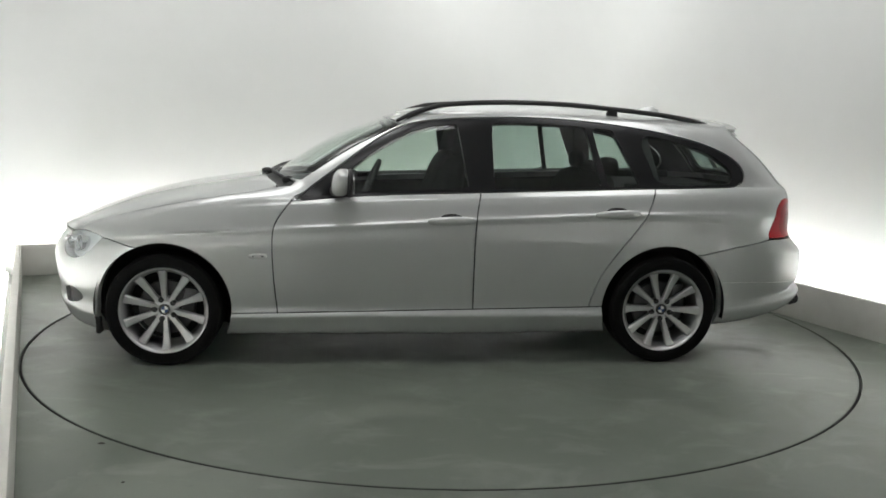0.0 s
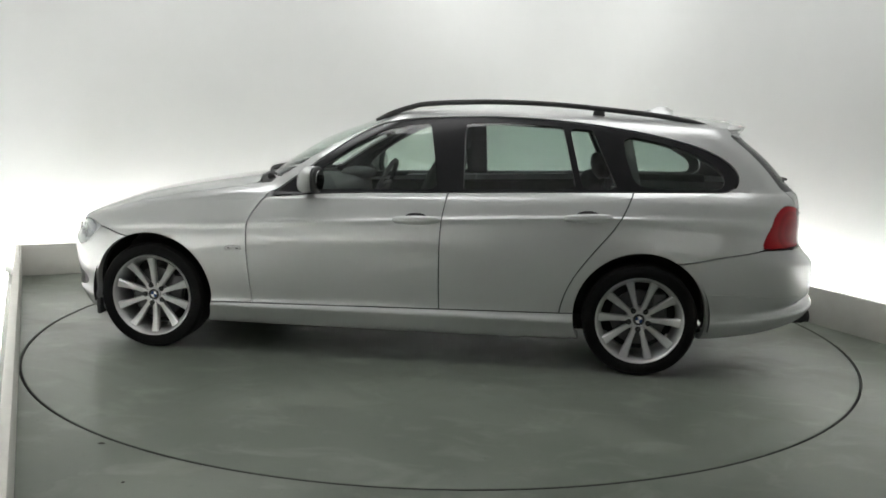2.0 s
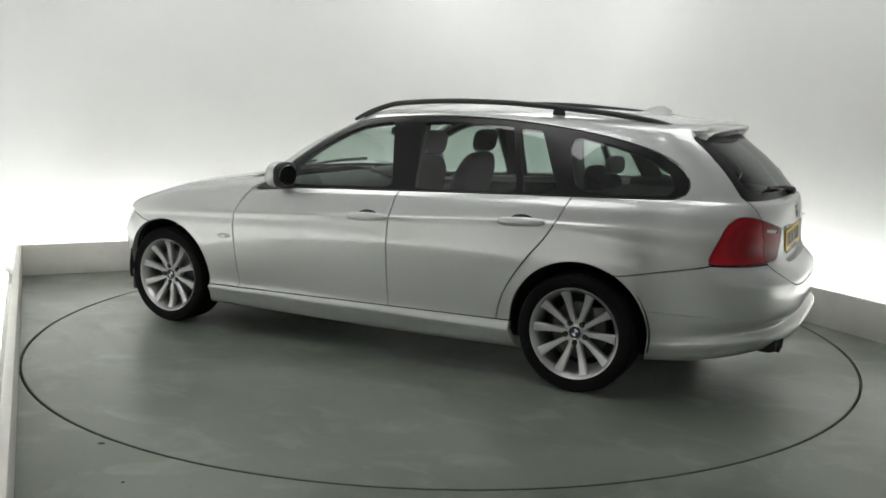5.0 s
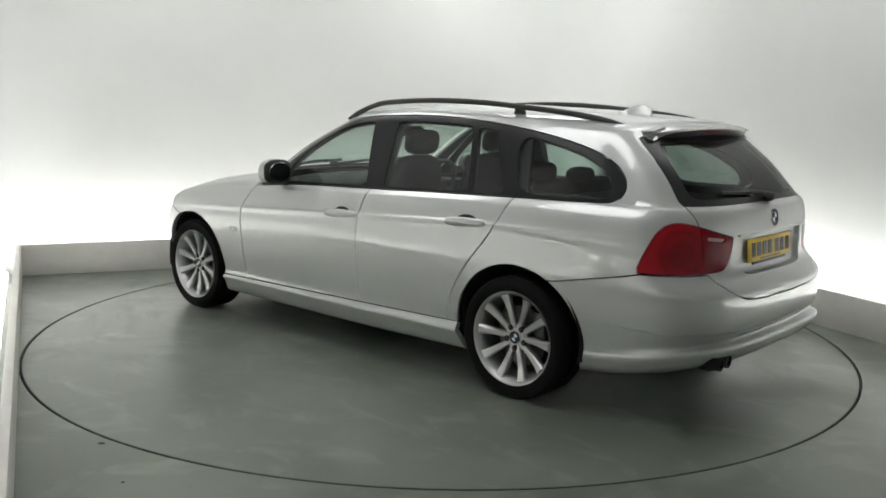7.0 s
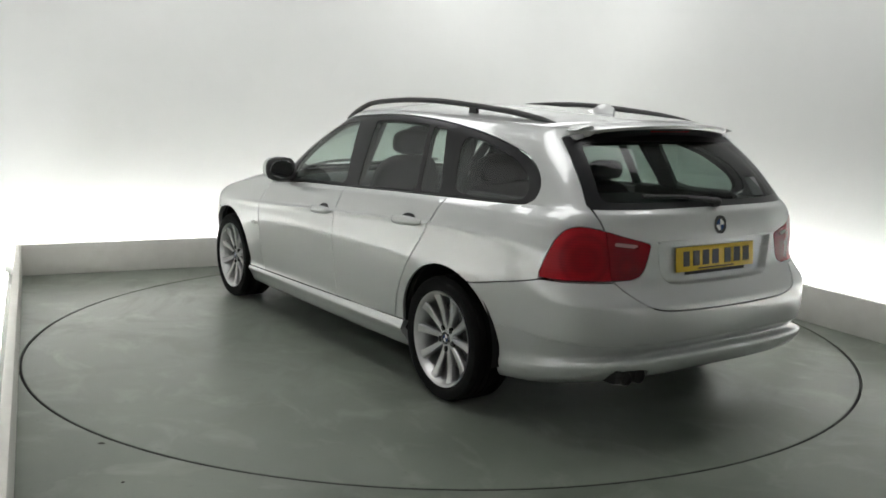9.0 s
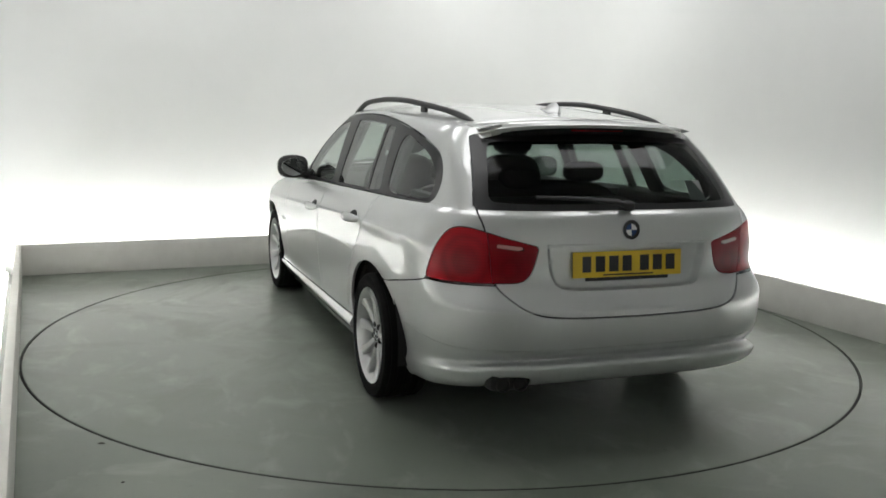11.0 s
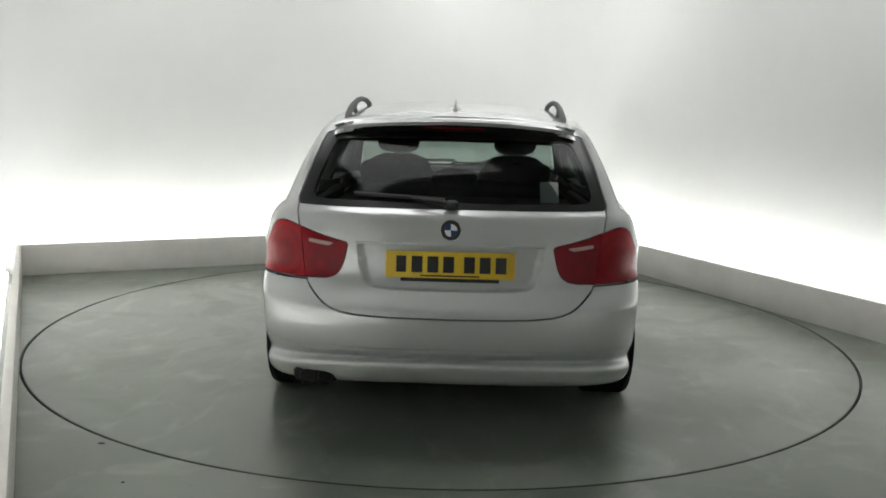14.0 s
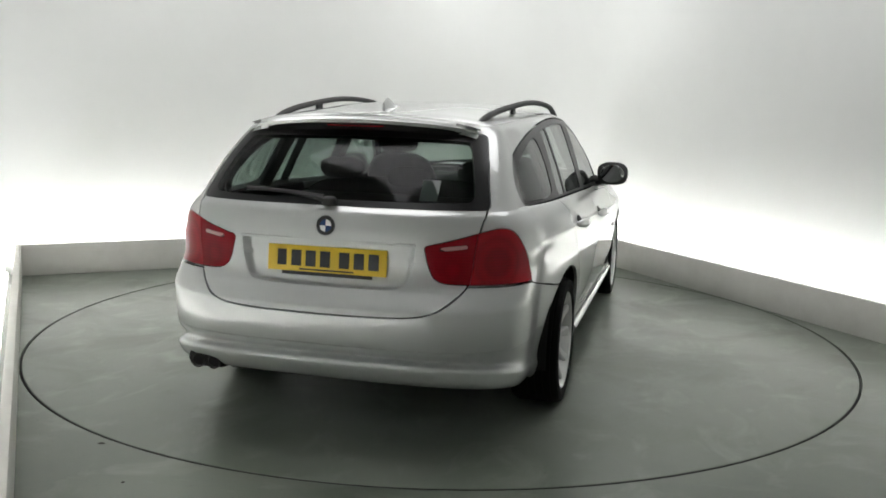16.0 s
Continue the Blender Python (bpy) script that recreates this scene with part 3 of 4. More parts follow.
def wheel(car, x, y, side):
    """Road wheel; side 1 on the left, -1 on the right. Its own y points outwards."""
    w = empty("wheel")
    w.parent = car
    w.matrix_basis = pose(x, y, 0.3035, 0, 2 if x > 0 else 16, 0 if side > 0 else 180)
    R = 0.306
    prof = [(0.228, -0.20), (0.238, -0.208), (0.272, -0.212), (0.294, -0.205), (0.303, -0.188)]
    for k in range(5):   # tread blocks with grooves between
        a = -0.186 + k * 0.036
        prof += [(R, a), (R, a + 0.028), (R - 0.007, a + 0.029), (R - 0.007, a + 0.035)]
    prof += [(R, -0.006), (0.301, 0.006), (0.293, 0.017), (0.270, 0.022), (0.248, 0.019), (0.236, 0.012), (0.228, 0.0)]
    part("tyre", lathe(prof, 72, axis="Y"), M_TYRE, w, "black low-profile tyre", 30)
    rim = part("rim", lathe([(0.228, -0.2), (0.210, -0.19), (0.202, -0.10), (0.207, -0.022), (0.217, -0.008), (0.223, 0.004), (0.229, 0.013), (0.234, 0.015),
                             (0.2365, 0.010), (0.234, -0.006)], 72, axis="Y"), M_ALLOY, w, "silver alloy wheel rim", 40)
    for i in range(10):
        a = radians(36 * i + 18)
        bm = bmesh.new()
        sec = []
        for r, half, y0, dep in ((0.034, 0.0140, -0.030, 0.03), (0.060, 0.0132, -0.024, 0.034), (0.095, 0.0142, -0.021, 0.034), (0.135, 0.0168, -0.018, 0.03), (0.180, 0.0203, -0.010, 0.028), (0.216, 0.0250, 0.002, 0.03)):
            ring = [(r, -half, y0 - dep), (r, -half, y0 - 0.007), (r, -half * 0.68, y0), (r, half * 0.68, y0), (r, half, y0 - 0.007), (r, half, y0 - dep)]
            sec.append([bm.verts.new((rr * math.cos(a) - s * math.sin(a), yy, rr * math.sin(a) + s * math.cos(a))) for rr, s, yy in ring])
        for p, q in zip(sec, sec[1:]):
            for k in range(6):
                bm.faces.new((p[k], p[(k + 1) % 6], q[(k + 1) % 6], q[k]))
        bm.faces.new(sec[0])
        bm.faces.new(sec[-1][::-1])
        bmesh.ops.recalc_face_normals(bm, faces=bm.faces)
        part("spoke", bm, M_ALLOY, rim, "", 25)
    part("hub", lathe([(0.001, -0.024), (0.034, -0.024), (0.038, -0.028), (0.064, -0.034), (0.068, -0.04), (0.068, -0.07), (0.001, -0.07)], 40, axis="Y"), M_ALLOY, w, "", 30)
    for i in range(5):
        a = radians(72 * i)
        bm = lathe([(0.001, 0.002), (0.009, 0.002), (0.010, -0.003), (0.015, -0.002), (0.016, -0.012)], 14, axis="Y")
        bmesh.ops.translate(bm, verts=bm.verts, vec=(0.055 * math.cos(a), -0.0205, 0.055 * math.sin(a)))
        part("wheel_bolt", bm, M_RUBBER, w, "dark recessed wheel bolt")
    emblem(w, Matrix.Translation((0, -0.0205, 0)) @ pose(0, 0, 0, -90, 0, 0), 0.031)
    part("brake_disc", lathe([(0.05, -0.085), (0.148, -0.085), (0.150, -0.09), (0.150, -0.105), (0.05, -0.105)], 48, axis="Y"), M_STEEL, w, "", 30)
    bm = box(0.07, 0.05, 0.15, (-0.125, -0.085, 0.03), 0.012, rot=Euler((0, radians(-12), 0)).to_matrix())
    part("brake_caliper", bm, M_STEEL, w)
    part("wheel_back", lathe([(0.001, -0.14), (0.19, -0.14), (0.19, -0.16), (0.001, -0.16)], 32, axis="Y"), M_SHELL, w, "", 30)
    return w


def emblem(parent, m, r):
    """Plain round emblem: dark rim with blue and white quarters; it faces along its own z."""
    base = part("emblem", lathe([(r * 0.98, -0.004), (r, 0.0), (r * 0.98, 0.003), (r * 0.66, 0.003), (r * 0.64, 0.001), (0.0005, 0.001)], 32), M_BAR, parent, "round emblem with dark rim")
    base.matrix_basis = m
    for q in range(4):
        bm = bmesh.new()
        c = bm.verts.new((0, 0, 0.0025))
        arc = [bm.verts.new((r * 0.62 * math.cos(radians(90 * q + k * 15)), r * 0.62 * math.sin(radians(90 * q + k * 15)), 0.0025)) for k in range(7)]
        for a, b in zip(arc, arc[1:]):
            bm.faces.new((c, a, b))
        part("emblem_quarter", bm, M_BLUE if q % 2 else M_WHITE, base)
    bm = lathe([(r * 0.98, 0.003), (r * 1.02, 0.0042), (r * 1.05, 0.0), (r * 1.03, -0.004)], 32)
    part("emblem_rim", bm, M_CHROME, base)
    return base


def build_car():
    car = tagged(empty("estate_car"), "silver five-door estate car with black roof rails", "car")
    S = skin()

    # wheel arches
    for cx in (WB, -WB):
        d = np.maximum(np.hypot(S[0][:, 0] - cx, S[0][:, 2] - 0.316) - 0.357, 0.3 - S[0][:, 1])
        S = clip(S, -d, 0.0)

    # side windows: black frame first, then the panes in it
    band = rounded([(0.700, 0.897), (0.40, 1.125), (0.16, 1.292), (-0.03, 1.346), (-0.48, 1.370), (-0.80, 1.364), (-1.134, 1.336), (-1.49, 1.280),
                    (-1.755, 1.203), (-1.885, 1.10), (-1.86, 0.999), (-1.70, 0.9965), (-1.26, 0.987), (-0.775, 0.972), (-0.30, 0.953), (0.35, 0.931)], 3, (0,))
    frame_mesh, S = take(S, side_view(band, 0.5))
    panes = {}
    outlines = {
        "front": rounded([(0.50, 0.945), (0.36, 1.105), (0.13, 1.255), (-0.05, 1.310), (-0.20, 1.325), (-0.262, 0.968)], 2, (0, 5, 4)),
        "rear": rounded([(-0.405, 0.973), (-0.395, 1.330), (-0.60, 1.338), (-0.93, 1.322), (-1.012, 0.992)], 2, (0, 1, 3, 4)),
        "small": [(-1.050, 0.993), (-0.970, 1.318), (-1.09, 1.308), (-1.235, 0.999)],
        "quarter": rounded([(-1.335, 1.005), (-1.30, 1.10), (-1.235, 1.290), (-1.44, 1.256), (-1.655, 1.196), (-1.80, 1.10), (-1.80, 1.016), (-1.70, 1.008)], 3, ()),
    }
    for name, poly in outlines.items():
        panes[name], frame_mesh = take(frame_mesh, side_view(poly, 0.4), 0.001)

    # glass at the ends
    screen, S = take(S, lambda V: np.maximum(np.maximum(np.maximum(GLASS_ROW + 0.06 - V[:, 4], V[:, 4] - ROOF_ROW + 0.02), V[:, 3] - 17.41 / (NF + NS + NR)) * 0.3, -V[:, 0]), 0.001)
    border, S = take(S, tail_view(rounded([(-0.2, 1.004), (0.652, 1.004), (0.574, 1.284), (0.548, 1.308), (-0.2, 1.318)], 2, (0, 1, 4)), -1.6), 0.001)
    rear_glass, border = take(border, tail_view(rounded([(-0.2, 1.030), (0.56, 1.030), (0.592, 1.045), (0.522, 1.262), (0.485, 1.278), (-0.2, 1.287)], 2, (0, 5)), -1.6), 0.0)

    # tail lamps, tailgate, bumpers
    lamp_q = rounded([(0.415, 0.862), (0.57, 0.893), (0.725, 0.927), (0.86, 0.940), (0.95, 0.910), (1.02, 0.83), (1.085, 0.710), (0.60, 0.712), (0.478, 0.715), (0.438, 0.765)], 2, (0, 6))
    lamp, S = take(S, corner_view(lamp_q, -2.27, 1), 0.002)
    gate_poly = rounded([(-0.2, 1.330), (0.566, 1.318), (0.648, 1.01), (0.625, 0.93), (0.600, 0.72), (0.565, 0.668), (0.47, 0.597), (0.30, 0.580), (-0.2, 0.576)], 2, (0, 8))
    lamp_in, lamp_out = take(lamp, lambda V: V[:, 1] - 0.598 - (V[:, 2] - 0.72) * 0.11, 0.0012)
    gate, S = take(S, tail_view(gate_poly, -1.75))
    niche_low = rounded([(0.385, 0.858), (0.372, 0.76), (0.345, 0.692), (0.27, 0.676), (-0.2, 0.676), (-0.2, 1.0)], 3, (0, 4, 5))[:-1]
    niche, gate = take(gate, tail_view([(-0.2, 0.862)] + niche_low, -1.75), 0.0)
    strip, lamp_in = take(lamp_in, tail_view([(0.478, 0.843), (0.585, 0.857), (0.586, 0.873), (0.476, 0.860)], -1.75), 0.0006)
    bump_r, S = take(S, lambda V: np.maximum(V[:, 0] + 1.55, V[:, 2] - hermite([-2.4, -2.02, -1.98, -1.6], [0.705, 0.705, 0.694, 0.618], V[:, 0])))
    bump_low, bump_r = take(bump_r, lambda V: V[:, 2] - 0.452, 0.0008)
    cut, bump_low = take(bump_low, tail_view(rounded([(0.445, 0.20), (0.455, 0.325), (0.485, 0.345), (0.595, 0.345), (0.625, 0.325), (0.635, 0.20)], 1), -1.9), 0.0)
    head_q = rounded([(0.60, 0.60), (0.575, 0.680), (0.72, 0.714), (0.88, 0.724), (1.060, 0.700), (0.985, 0.634), (0.90, 0.583), (0.75, 0.562)], 2, (4,))
    head, S = take(S, corner_view(head_q, 1.90, -1), 0.002)
    kidney = rounded([(0.035, 0.575), (0.03, 0.685), (0.10, 0.706), (0.235, 0.70), (0.262, 0.64), (0.20, 0.572)], 2)
    grille, S = take(S, lambda V: np.maximum(signed(kidney, V[:, 1], V[:, 2]), 1.7 - V[:, 0]), 0.002)
    intake, S = take(S, lambda V: np.maximum(signed(rounded([(-0.2, 0.27), (0.44, 0.27), (0.50, 0.33), (0.40, 0.40), (-0.2, 0.40)], 2, (0, 4)), V[:, 1], V[:, 2]), 1.7 - V[:, 0]), 0.002)
    fog, S = take(S, lambda V: np.maximum(signed(rounded([(0.60, 0.315), (0.70, 0.31), (0.77, 0.35), (0.74, 0.405), (0.63, 0.40)], 2), V[:, 1], V[:, 2]), 1.7 - V[:, 0]), 0.002)
    bonnet, S = take(S, lambda V: np.maximum(np.maximum(signed(rounded([(2.2, -0.5), (2.2, 0.45), (2.05, 0.55), (1.90, 0.68), (1.70, 0.765), (1.2, 0.785), (0.90, 0.765), (0.775, 0.70), (0.80, 0.50), (0.93, -0.5)], 2), V[:, 0], V[:, 1]),
                                                      0.708 - V[:, 2]), V[:, 4] - GLASS_ROW + 0.05))
    cowl, S = take(S, lambda V: np.maximum(np.maximum(GLASS_ROW - 0.55 - V[:, 4], V[:, 4] - GLASS_ROW - 0.1) * 0.1, np.maximum(0.60 - V[:, 0], V[:, 1] - 0.72)), 0.001)
    bump_f, S = take(S, lambda V: np.maximum(1.40 - V[:, 0], V[:, 2] - hermite([1.4, 1.52, 1.70, 2.2], [0.63, 0.648, 0.694, 0.712], V[:, 0])))

    # doors and sill
    sill, S = take(S, lambda V: np.maximum(np.maximum(V[:, 2] - hermite([-1.1, 1.1], [0.326, 0.287], V[:, 0]), V[:, 0] - 1.2), -1.2 - V[:, 0]), 0.003)
    door_f = rounded([(0.692, 0.92), (0.765, 0.824), (0.803, 0.757), (0.806, 0.62), (0.797, 0.46), (0.775, 0.25), (-0.290, 0.25), (-0.286, 0.62), (-0.296, 0.84), (-0.335, 1.0), (0.5, 1.0)], 2, (0, 5, 6, 9, 10))
    front_door, S = take(S, side_view(door_f))
    door_r = rounded([(0.0, 0.25), (0.0, 1.05), (-1.33, 1.05), (-1.322, 0.99), (-1.245, 0.815), (-1.105, 0.652), (-1.0, 0.50), (-0.95, 0.355), (-0.945, 0.25)], 2, (0, 1, 2, 8))
    rear_door, S = take(S, side_view(door_r))
    wing, S = take(S, lambda V: np.maximum(np.maximum(0.2 - V[:, 0], 0.0 - V[:, 2]), V[:, 4] - GLASS_ROW + 0.35))
    roof, S = take(S, lambda V: np.maximum(-1.93 - V[:, 0], (ROOF_ROW + 0.75 - V[:, 4]) * 0.05), 0.0008)
    quarter = S

    body = part("body", panel_bm(roof, both=True), M_PAINT, car, "silver roof panel")
    body.name = "roof_panel"
    for right in (False, True):
        part("side_panel", panel_bm(quarter, right=right), M_PAINT, car, "silver rear wing, pillars and roof edge")
        part("front_wing", panel_bm(wing, right=right), M_PAINT, car)
        fd = part("front_door", panel_bm(front_door, right=right), M_PAINT, car, "closed silver front door")
        rd = part("rear_door", panel_bm(rear_door, right=right), M_PAINT, car, "closed silver rear door")
        part("window_frame", panel_bm(frame_mesh, right=right, depth=0.03, inset=0.003), M_TRIM, car, "black window surround")
        for name, mesh in panes.items():
            owner = fd if name == "front" else rd if name in ("rear", "small") else car
            ob = part("window_pane", panel_bm(mesh, right=right, depth=0.0, inset=0.006), M_GLASS if name == "front" else M_GLASS_REAR, owner, "tinted side window")
            ob.visible_shadow = False
        part("sill", panel_bm(sill, right=right, depth=0.03), M_PAINT, car)
        tl = part("tail_lamp", panel_bm(lamp_out, right=right, depth=0.03), M_RED, car, "red tail lamp")
        part("lamp_inner_part", panel_bm(lamp_in, right=right, depth=0.03), M_RED_DARK, tl, "red lamp on the tailgate")
        part("reversing_lamp", panel_bm(strip, right=right, depth=0.01), M_RED_PALE, tl, "pale lamp strip")
        hl = part("headlamp", panel_bm(head, right=right, depth=0.0, inset=0.002), M_CLEAR, car, "clear headlamp cover")
        hl.visible_shadow = False
        part("lamp_bowl", panel_bm(head, right=right, depth=-0.046, inset=0.05), M_REFLECTOR, hl)
        part("kidney_grille", panel_bm(grille, right=right, depth=0.0, inset=0.03), M_DARKGRILLE, car)
        part("fog_lamp_opening", panel_bm(fog, right=right, depth=0.0, inset=0.02), M_DARKGRILLE, car)
    part("bonnet", panel_bm(bonnet, both=True), M_PAINT, car)
    part("front_bumper", panel_bm(bump_f, both=True, depth=0.03), M_PAINT, car)
    part("lower_intake", panel_bm(intake, both=True, depth=0.0, inset=0.03), M_DARKGRILLE, car)
    part("cowl_panel", panel_bm(cowl, both=True, depth=0.0, inset=0.012), M_RUBBER, car, "black plastic cowl below the windscreen")
    rb = part("rear_bumper", panel_bm(bump_r, both=True, depth=0.03), M_PAINT, car)
    part("bumper_lip", panel_bm(bump_low, both=True, depth=0.03), M_PAINT, rb)
    part("lip_end", panel_bm(cut, right=True, depth=0.03), M_PAINT, rb)
    ws = part("windscreen", panel_bm(screen, both=True, depth=0.0, inset=0.004), M_SCREEN, car, "clear greenish windscreen")
    ws.visible_shadow = False
    tg = part("tailgate", panel_bm(gate, both=True, depth=0.032), M_PAINT, car, "closed silver tailgate")
    bm = panel_bm(niche, both=True, depth=0.0)
    bmesh.ops.subdivide_edges(bm, edges=bm.edges[:], cuts=3, use_grid_fill=True)
    bm.normal_update()
    line = [(-0.2, 1.2), (0.46, 1.2)] + niche_low
    co = np.array([(abs(v.co.y), v.co.z) for v in bm.verts])
    inside = np.clip(-signed(line, co[:, 0], co[:, 1]) / 0.024, 0, 1)
    shift = [(v, v.normal.copy()) for v in bm.verts]
    for (v, nn), k in zip(shift, inside):
        v.co -= nn * 0.028 * k * k * (3 - 2 * k)
    part("plate_niche", bm, M_PAINT, tg, "dished recess for the number plate", 50)
    rg = part("rear_window", panel_bm(rear_glass, both=True, depth=0.0, inset=0.005), M_GLASS_TAIL, tg, "dark tinted rear window")
    rg.visible_shadow = False
    part("window_border", panel_bm(border, both=True, depth=0.02, inset=0.004), M_TRIM, tg, "black border of the rear window")

    # linings inside
    part("headlining", panel_bm(roof, both=True, depth=0.0, inset=0.035), M_LINER, car, "pale grey roof lining")
    up = clip(quarter, GLASS_ROW + 0.02 - quarter[0][:, 4])
    for right in (False, True):
        part("pillar_lining", panel_bm(up, right=right, depth=0.0, inset=0.03), M_CABIN, car, "dark pillar lining")

    # dark structure behind the seams, below the waistline
    V, F = skin()
    low = clip((V, F), V[:, 4] - GLASS_ROW + 0.1)
    for cx in (WB, -WB):
        low = clip(low, -np.maximum(np.hypot(low[0][:, 0] - cx, low[0][:, 2] - 0.316) - 0.36, 0.3 - low[0][:, 1]))
    part("inner_shell", panel_bm(low, both=True, depth=0.0, inset=0.06), M_SHELL, car, "dark inner body structure")
    bm = box(3.5, 1.30, 0.03, (0.0, 0, 0.20), 0.01)
    part("floor_pan", bm, M_SHELL, car)
    for x in (WB, -WB):
        for s in (1, -1):
            bm = bmesh.new()
            n = 24
            ring = []
            for y in (0.845, 0.52):
                ring.append([bm.verts.new((x + 0.372 * math.cos(math.pi * (1.12 * k / n - 0.06)), y * s, 0.316 + 0.372 * math.sin(math.pi * (1.12 * k / n - 0.06)))) for k in range(n + 1)])
            for k in range(n):
                bm.faces.new((ring[0][k], ring[0][k + 1], ring[1][k + 1], ring[1][k]))
            bm.faces.new(ring[1])
            part("wheel_arch_liner", bm, M_SHELL, car, "black wheel arch liner")
            wheel(car, x, 0.866 * s, s)
    return car, tg, skin()[0]


car, tailgate, SKIN = build_car()


def side_y(x, z):
    """How far out the flank lies at x and z."""
    near = SKIN[SKIN[:, 1] > 0.4]
    d = (near[:, 0] - x) ** 2 + (near[:, 2] - z) ** 2
    k = np.argsort(d)[:6]
    w = 1 / (d[k] + 1e-6)
    return float((near[k, 1] * w).sum() / w.sum())


def tail_x(y, z):
    """How far back the tail lies at y and z."""
    near = SKIN[SKIN[:, 0] < -1.6]
    d = (near[:, 1] - abs(y)) ** 2 + (near[:, 2] - z) ** 2
    k = np.argsort(d)[:6]
    w = 1 / (d[k] + 1e-6)
    return float((near[k, 0] * w).sum() / w.sum())


def flip(bm, side):
    """Mirror a part to the right-hand side."""
    if side < 0:
        for v in bm.verts:
            v.co.y = -v.co.y
        bmesh.ops.reverse_faces(bm, faces=bm.faces[:])
    return bm


def blob(cx, cy, cz, sx, sy, sz, power=2.6, nu=24, nv=14, lean=0.0):
    """A rounded cushion-like body (superellipsoid); lean shifts its top along x."""
    bm = bmesh.new()

    def sp(c, e):
        return math.copysign(abs(c) ** (2 / e), c)
    rows = []
    for j in range(nv + 1):
        b = -math.pi / 2 + math.pi * j / nv
        row = []
        for i in range(nu):
            a = 2 * math.pi * i / nu
            z = sp(math.sin(b), power)
            row.append(bm.verts.new((cx + sx * sp(math.cos(b), power) * sp(math.cos(a), power) + lean * z, cy + sy * sp(math.cos(b), power) * sp(math.sin(a), power), cz + sz * z)))
        rows.append(row)
    for p, q in zip(rows, rows[1:]):
        for i in range(nu):
            bm.faces.new((p[i], p[(i + 1) % nu], q[(i + 1) % nu], q[i]))
    bmesh.ops.remove_doubles(bm, verts=bm.verts, dist=0.0002)
    bmesh.ops.recalc_face_normals(bm, faces=bm.faces)
    return bm


def roof_rail(side):
    pts = smooth_line([(0.135, 0.575, 1.332), (0.05, 0.570, 1.371), (-0.06, 0.566, 1.409), (-0.18, 0.562, 1.433), (-0.49, 0.555, 1.449), (-0.82, 0.543, 1.446),
                       (-1.12, 0.530, 1.426), (-1.43, 0.512, 1.397), (-1.63, 0.500, 1.366), (-1.77, 0.492, 1.332)], 6)
    n = len(pts)
    rail = part("roof_rail", flip(tube(pts, [0.010 + 0.006 * min(1, min(i, n - 1 - i) / 6) for i in range(n)], 12, flat=0.9), side), M_RUBBER, car, "black plastic roof rail")
    for x, z in ((0.03, 1.370), (-1.125, 1.424), (-1.67, 1.352)):
        bm = bmesh.new()
        w = 0.036 if x == -1.125 else 0.05
        prism([(x - w, -0.008), (x + w, -0.008), (x + w, 0.008), (x - w, 0.008)], z - 0.052, z, bm)
        for v in bm.verts:
            v.co.y += 0.567 if x > 0 else 0.530 if x == -1.125 else 0.500
            if v.co.z > z - 0.01:
                v.co.x = x + (v.co.x - x) * 0.75
        part("rail_foot", flip(bm, side), M_RUBBER, rail)


def door_mirror(side):
    m = part("door_mirror", flip(blob(0.437, 0.920, 1.008, 0.052, 0.098, 0.073, 2.6, lean=-0.010), side), M_PAINT, car, "silver door mirror")
    bm = blob(0.392, 0.921, 1.005, 0.020, 0.101, 0.075, 2.8)
    part("mirror_rim", flip(bm, side), M_RUBBER, m, "black mirror rim")
    bm = lathe([(0.0005, 0), (0.060, 0), (0.062, 0.002), (0.062, 0.006)], 24)
    bmesh.ops.scale(bm, vec=(0.95, 1.3, 1), verts=bm.verts)
    bmesh.ops.transform(bm, matrix=pose(0.369, 0.920, 1.004, 0, 90, 0), verts=bm.verts)
    part("mirror_glass", flip(bm, side), M_MIRROR, m, "mirror glass")
    bm = tube(smooth_line([(0.45, 0.885, 0.965), (0.455, 0.85, 0.955), (0.47, 0.80, 0.952)], 4), [0.026, 0.026, 0.026, 0.027, 0.028, 0.03, 0.032, 0.034, 0.036], 12)
    part("mirror_foot", flip(bm, side), M_RUBBER, m, "black mirror foot")


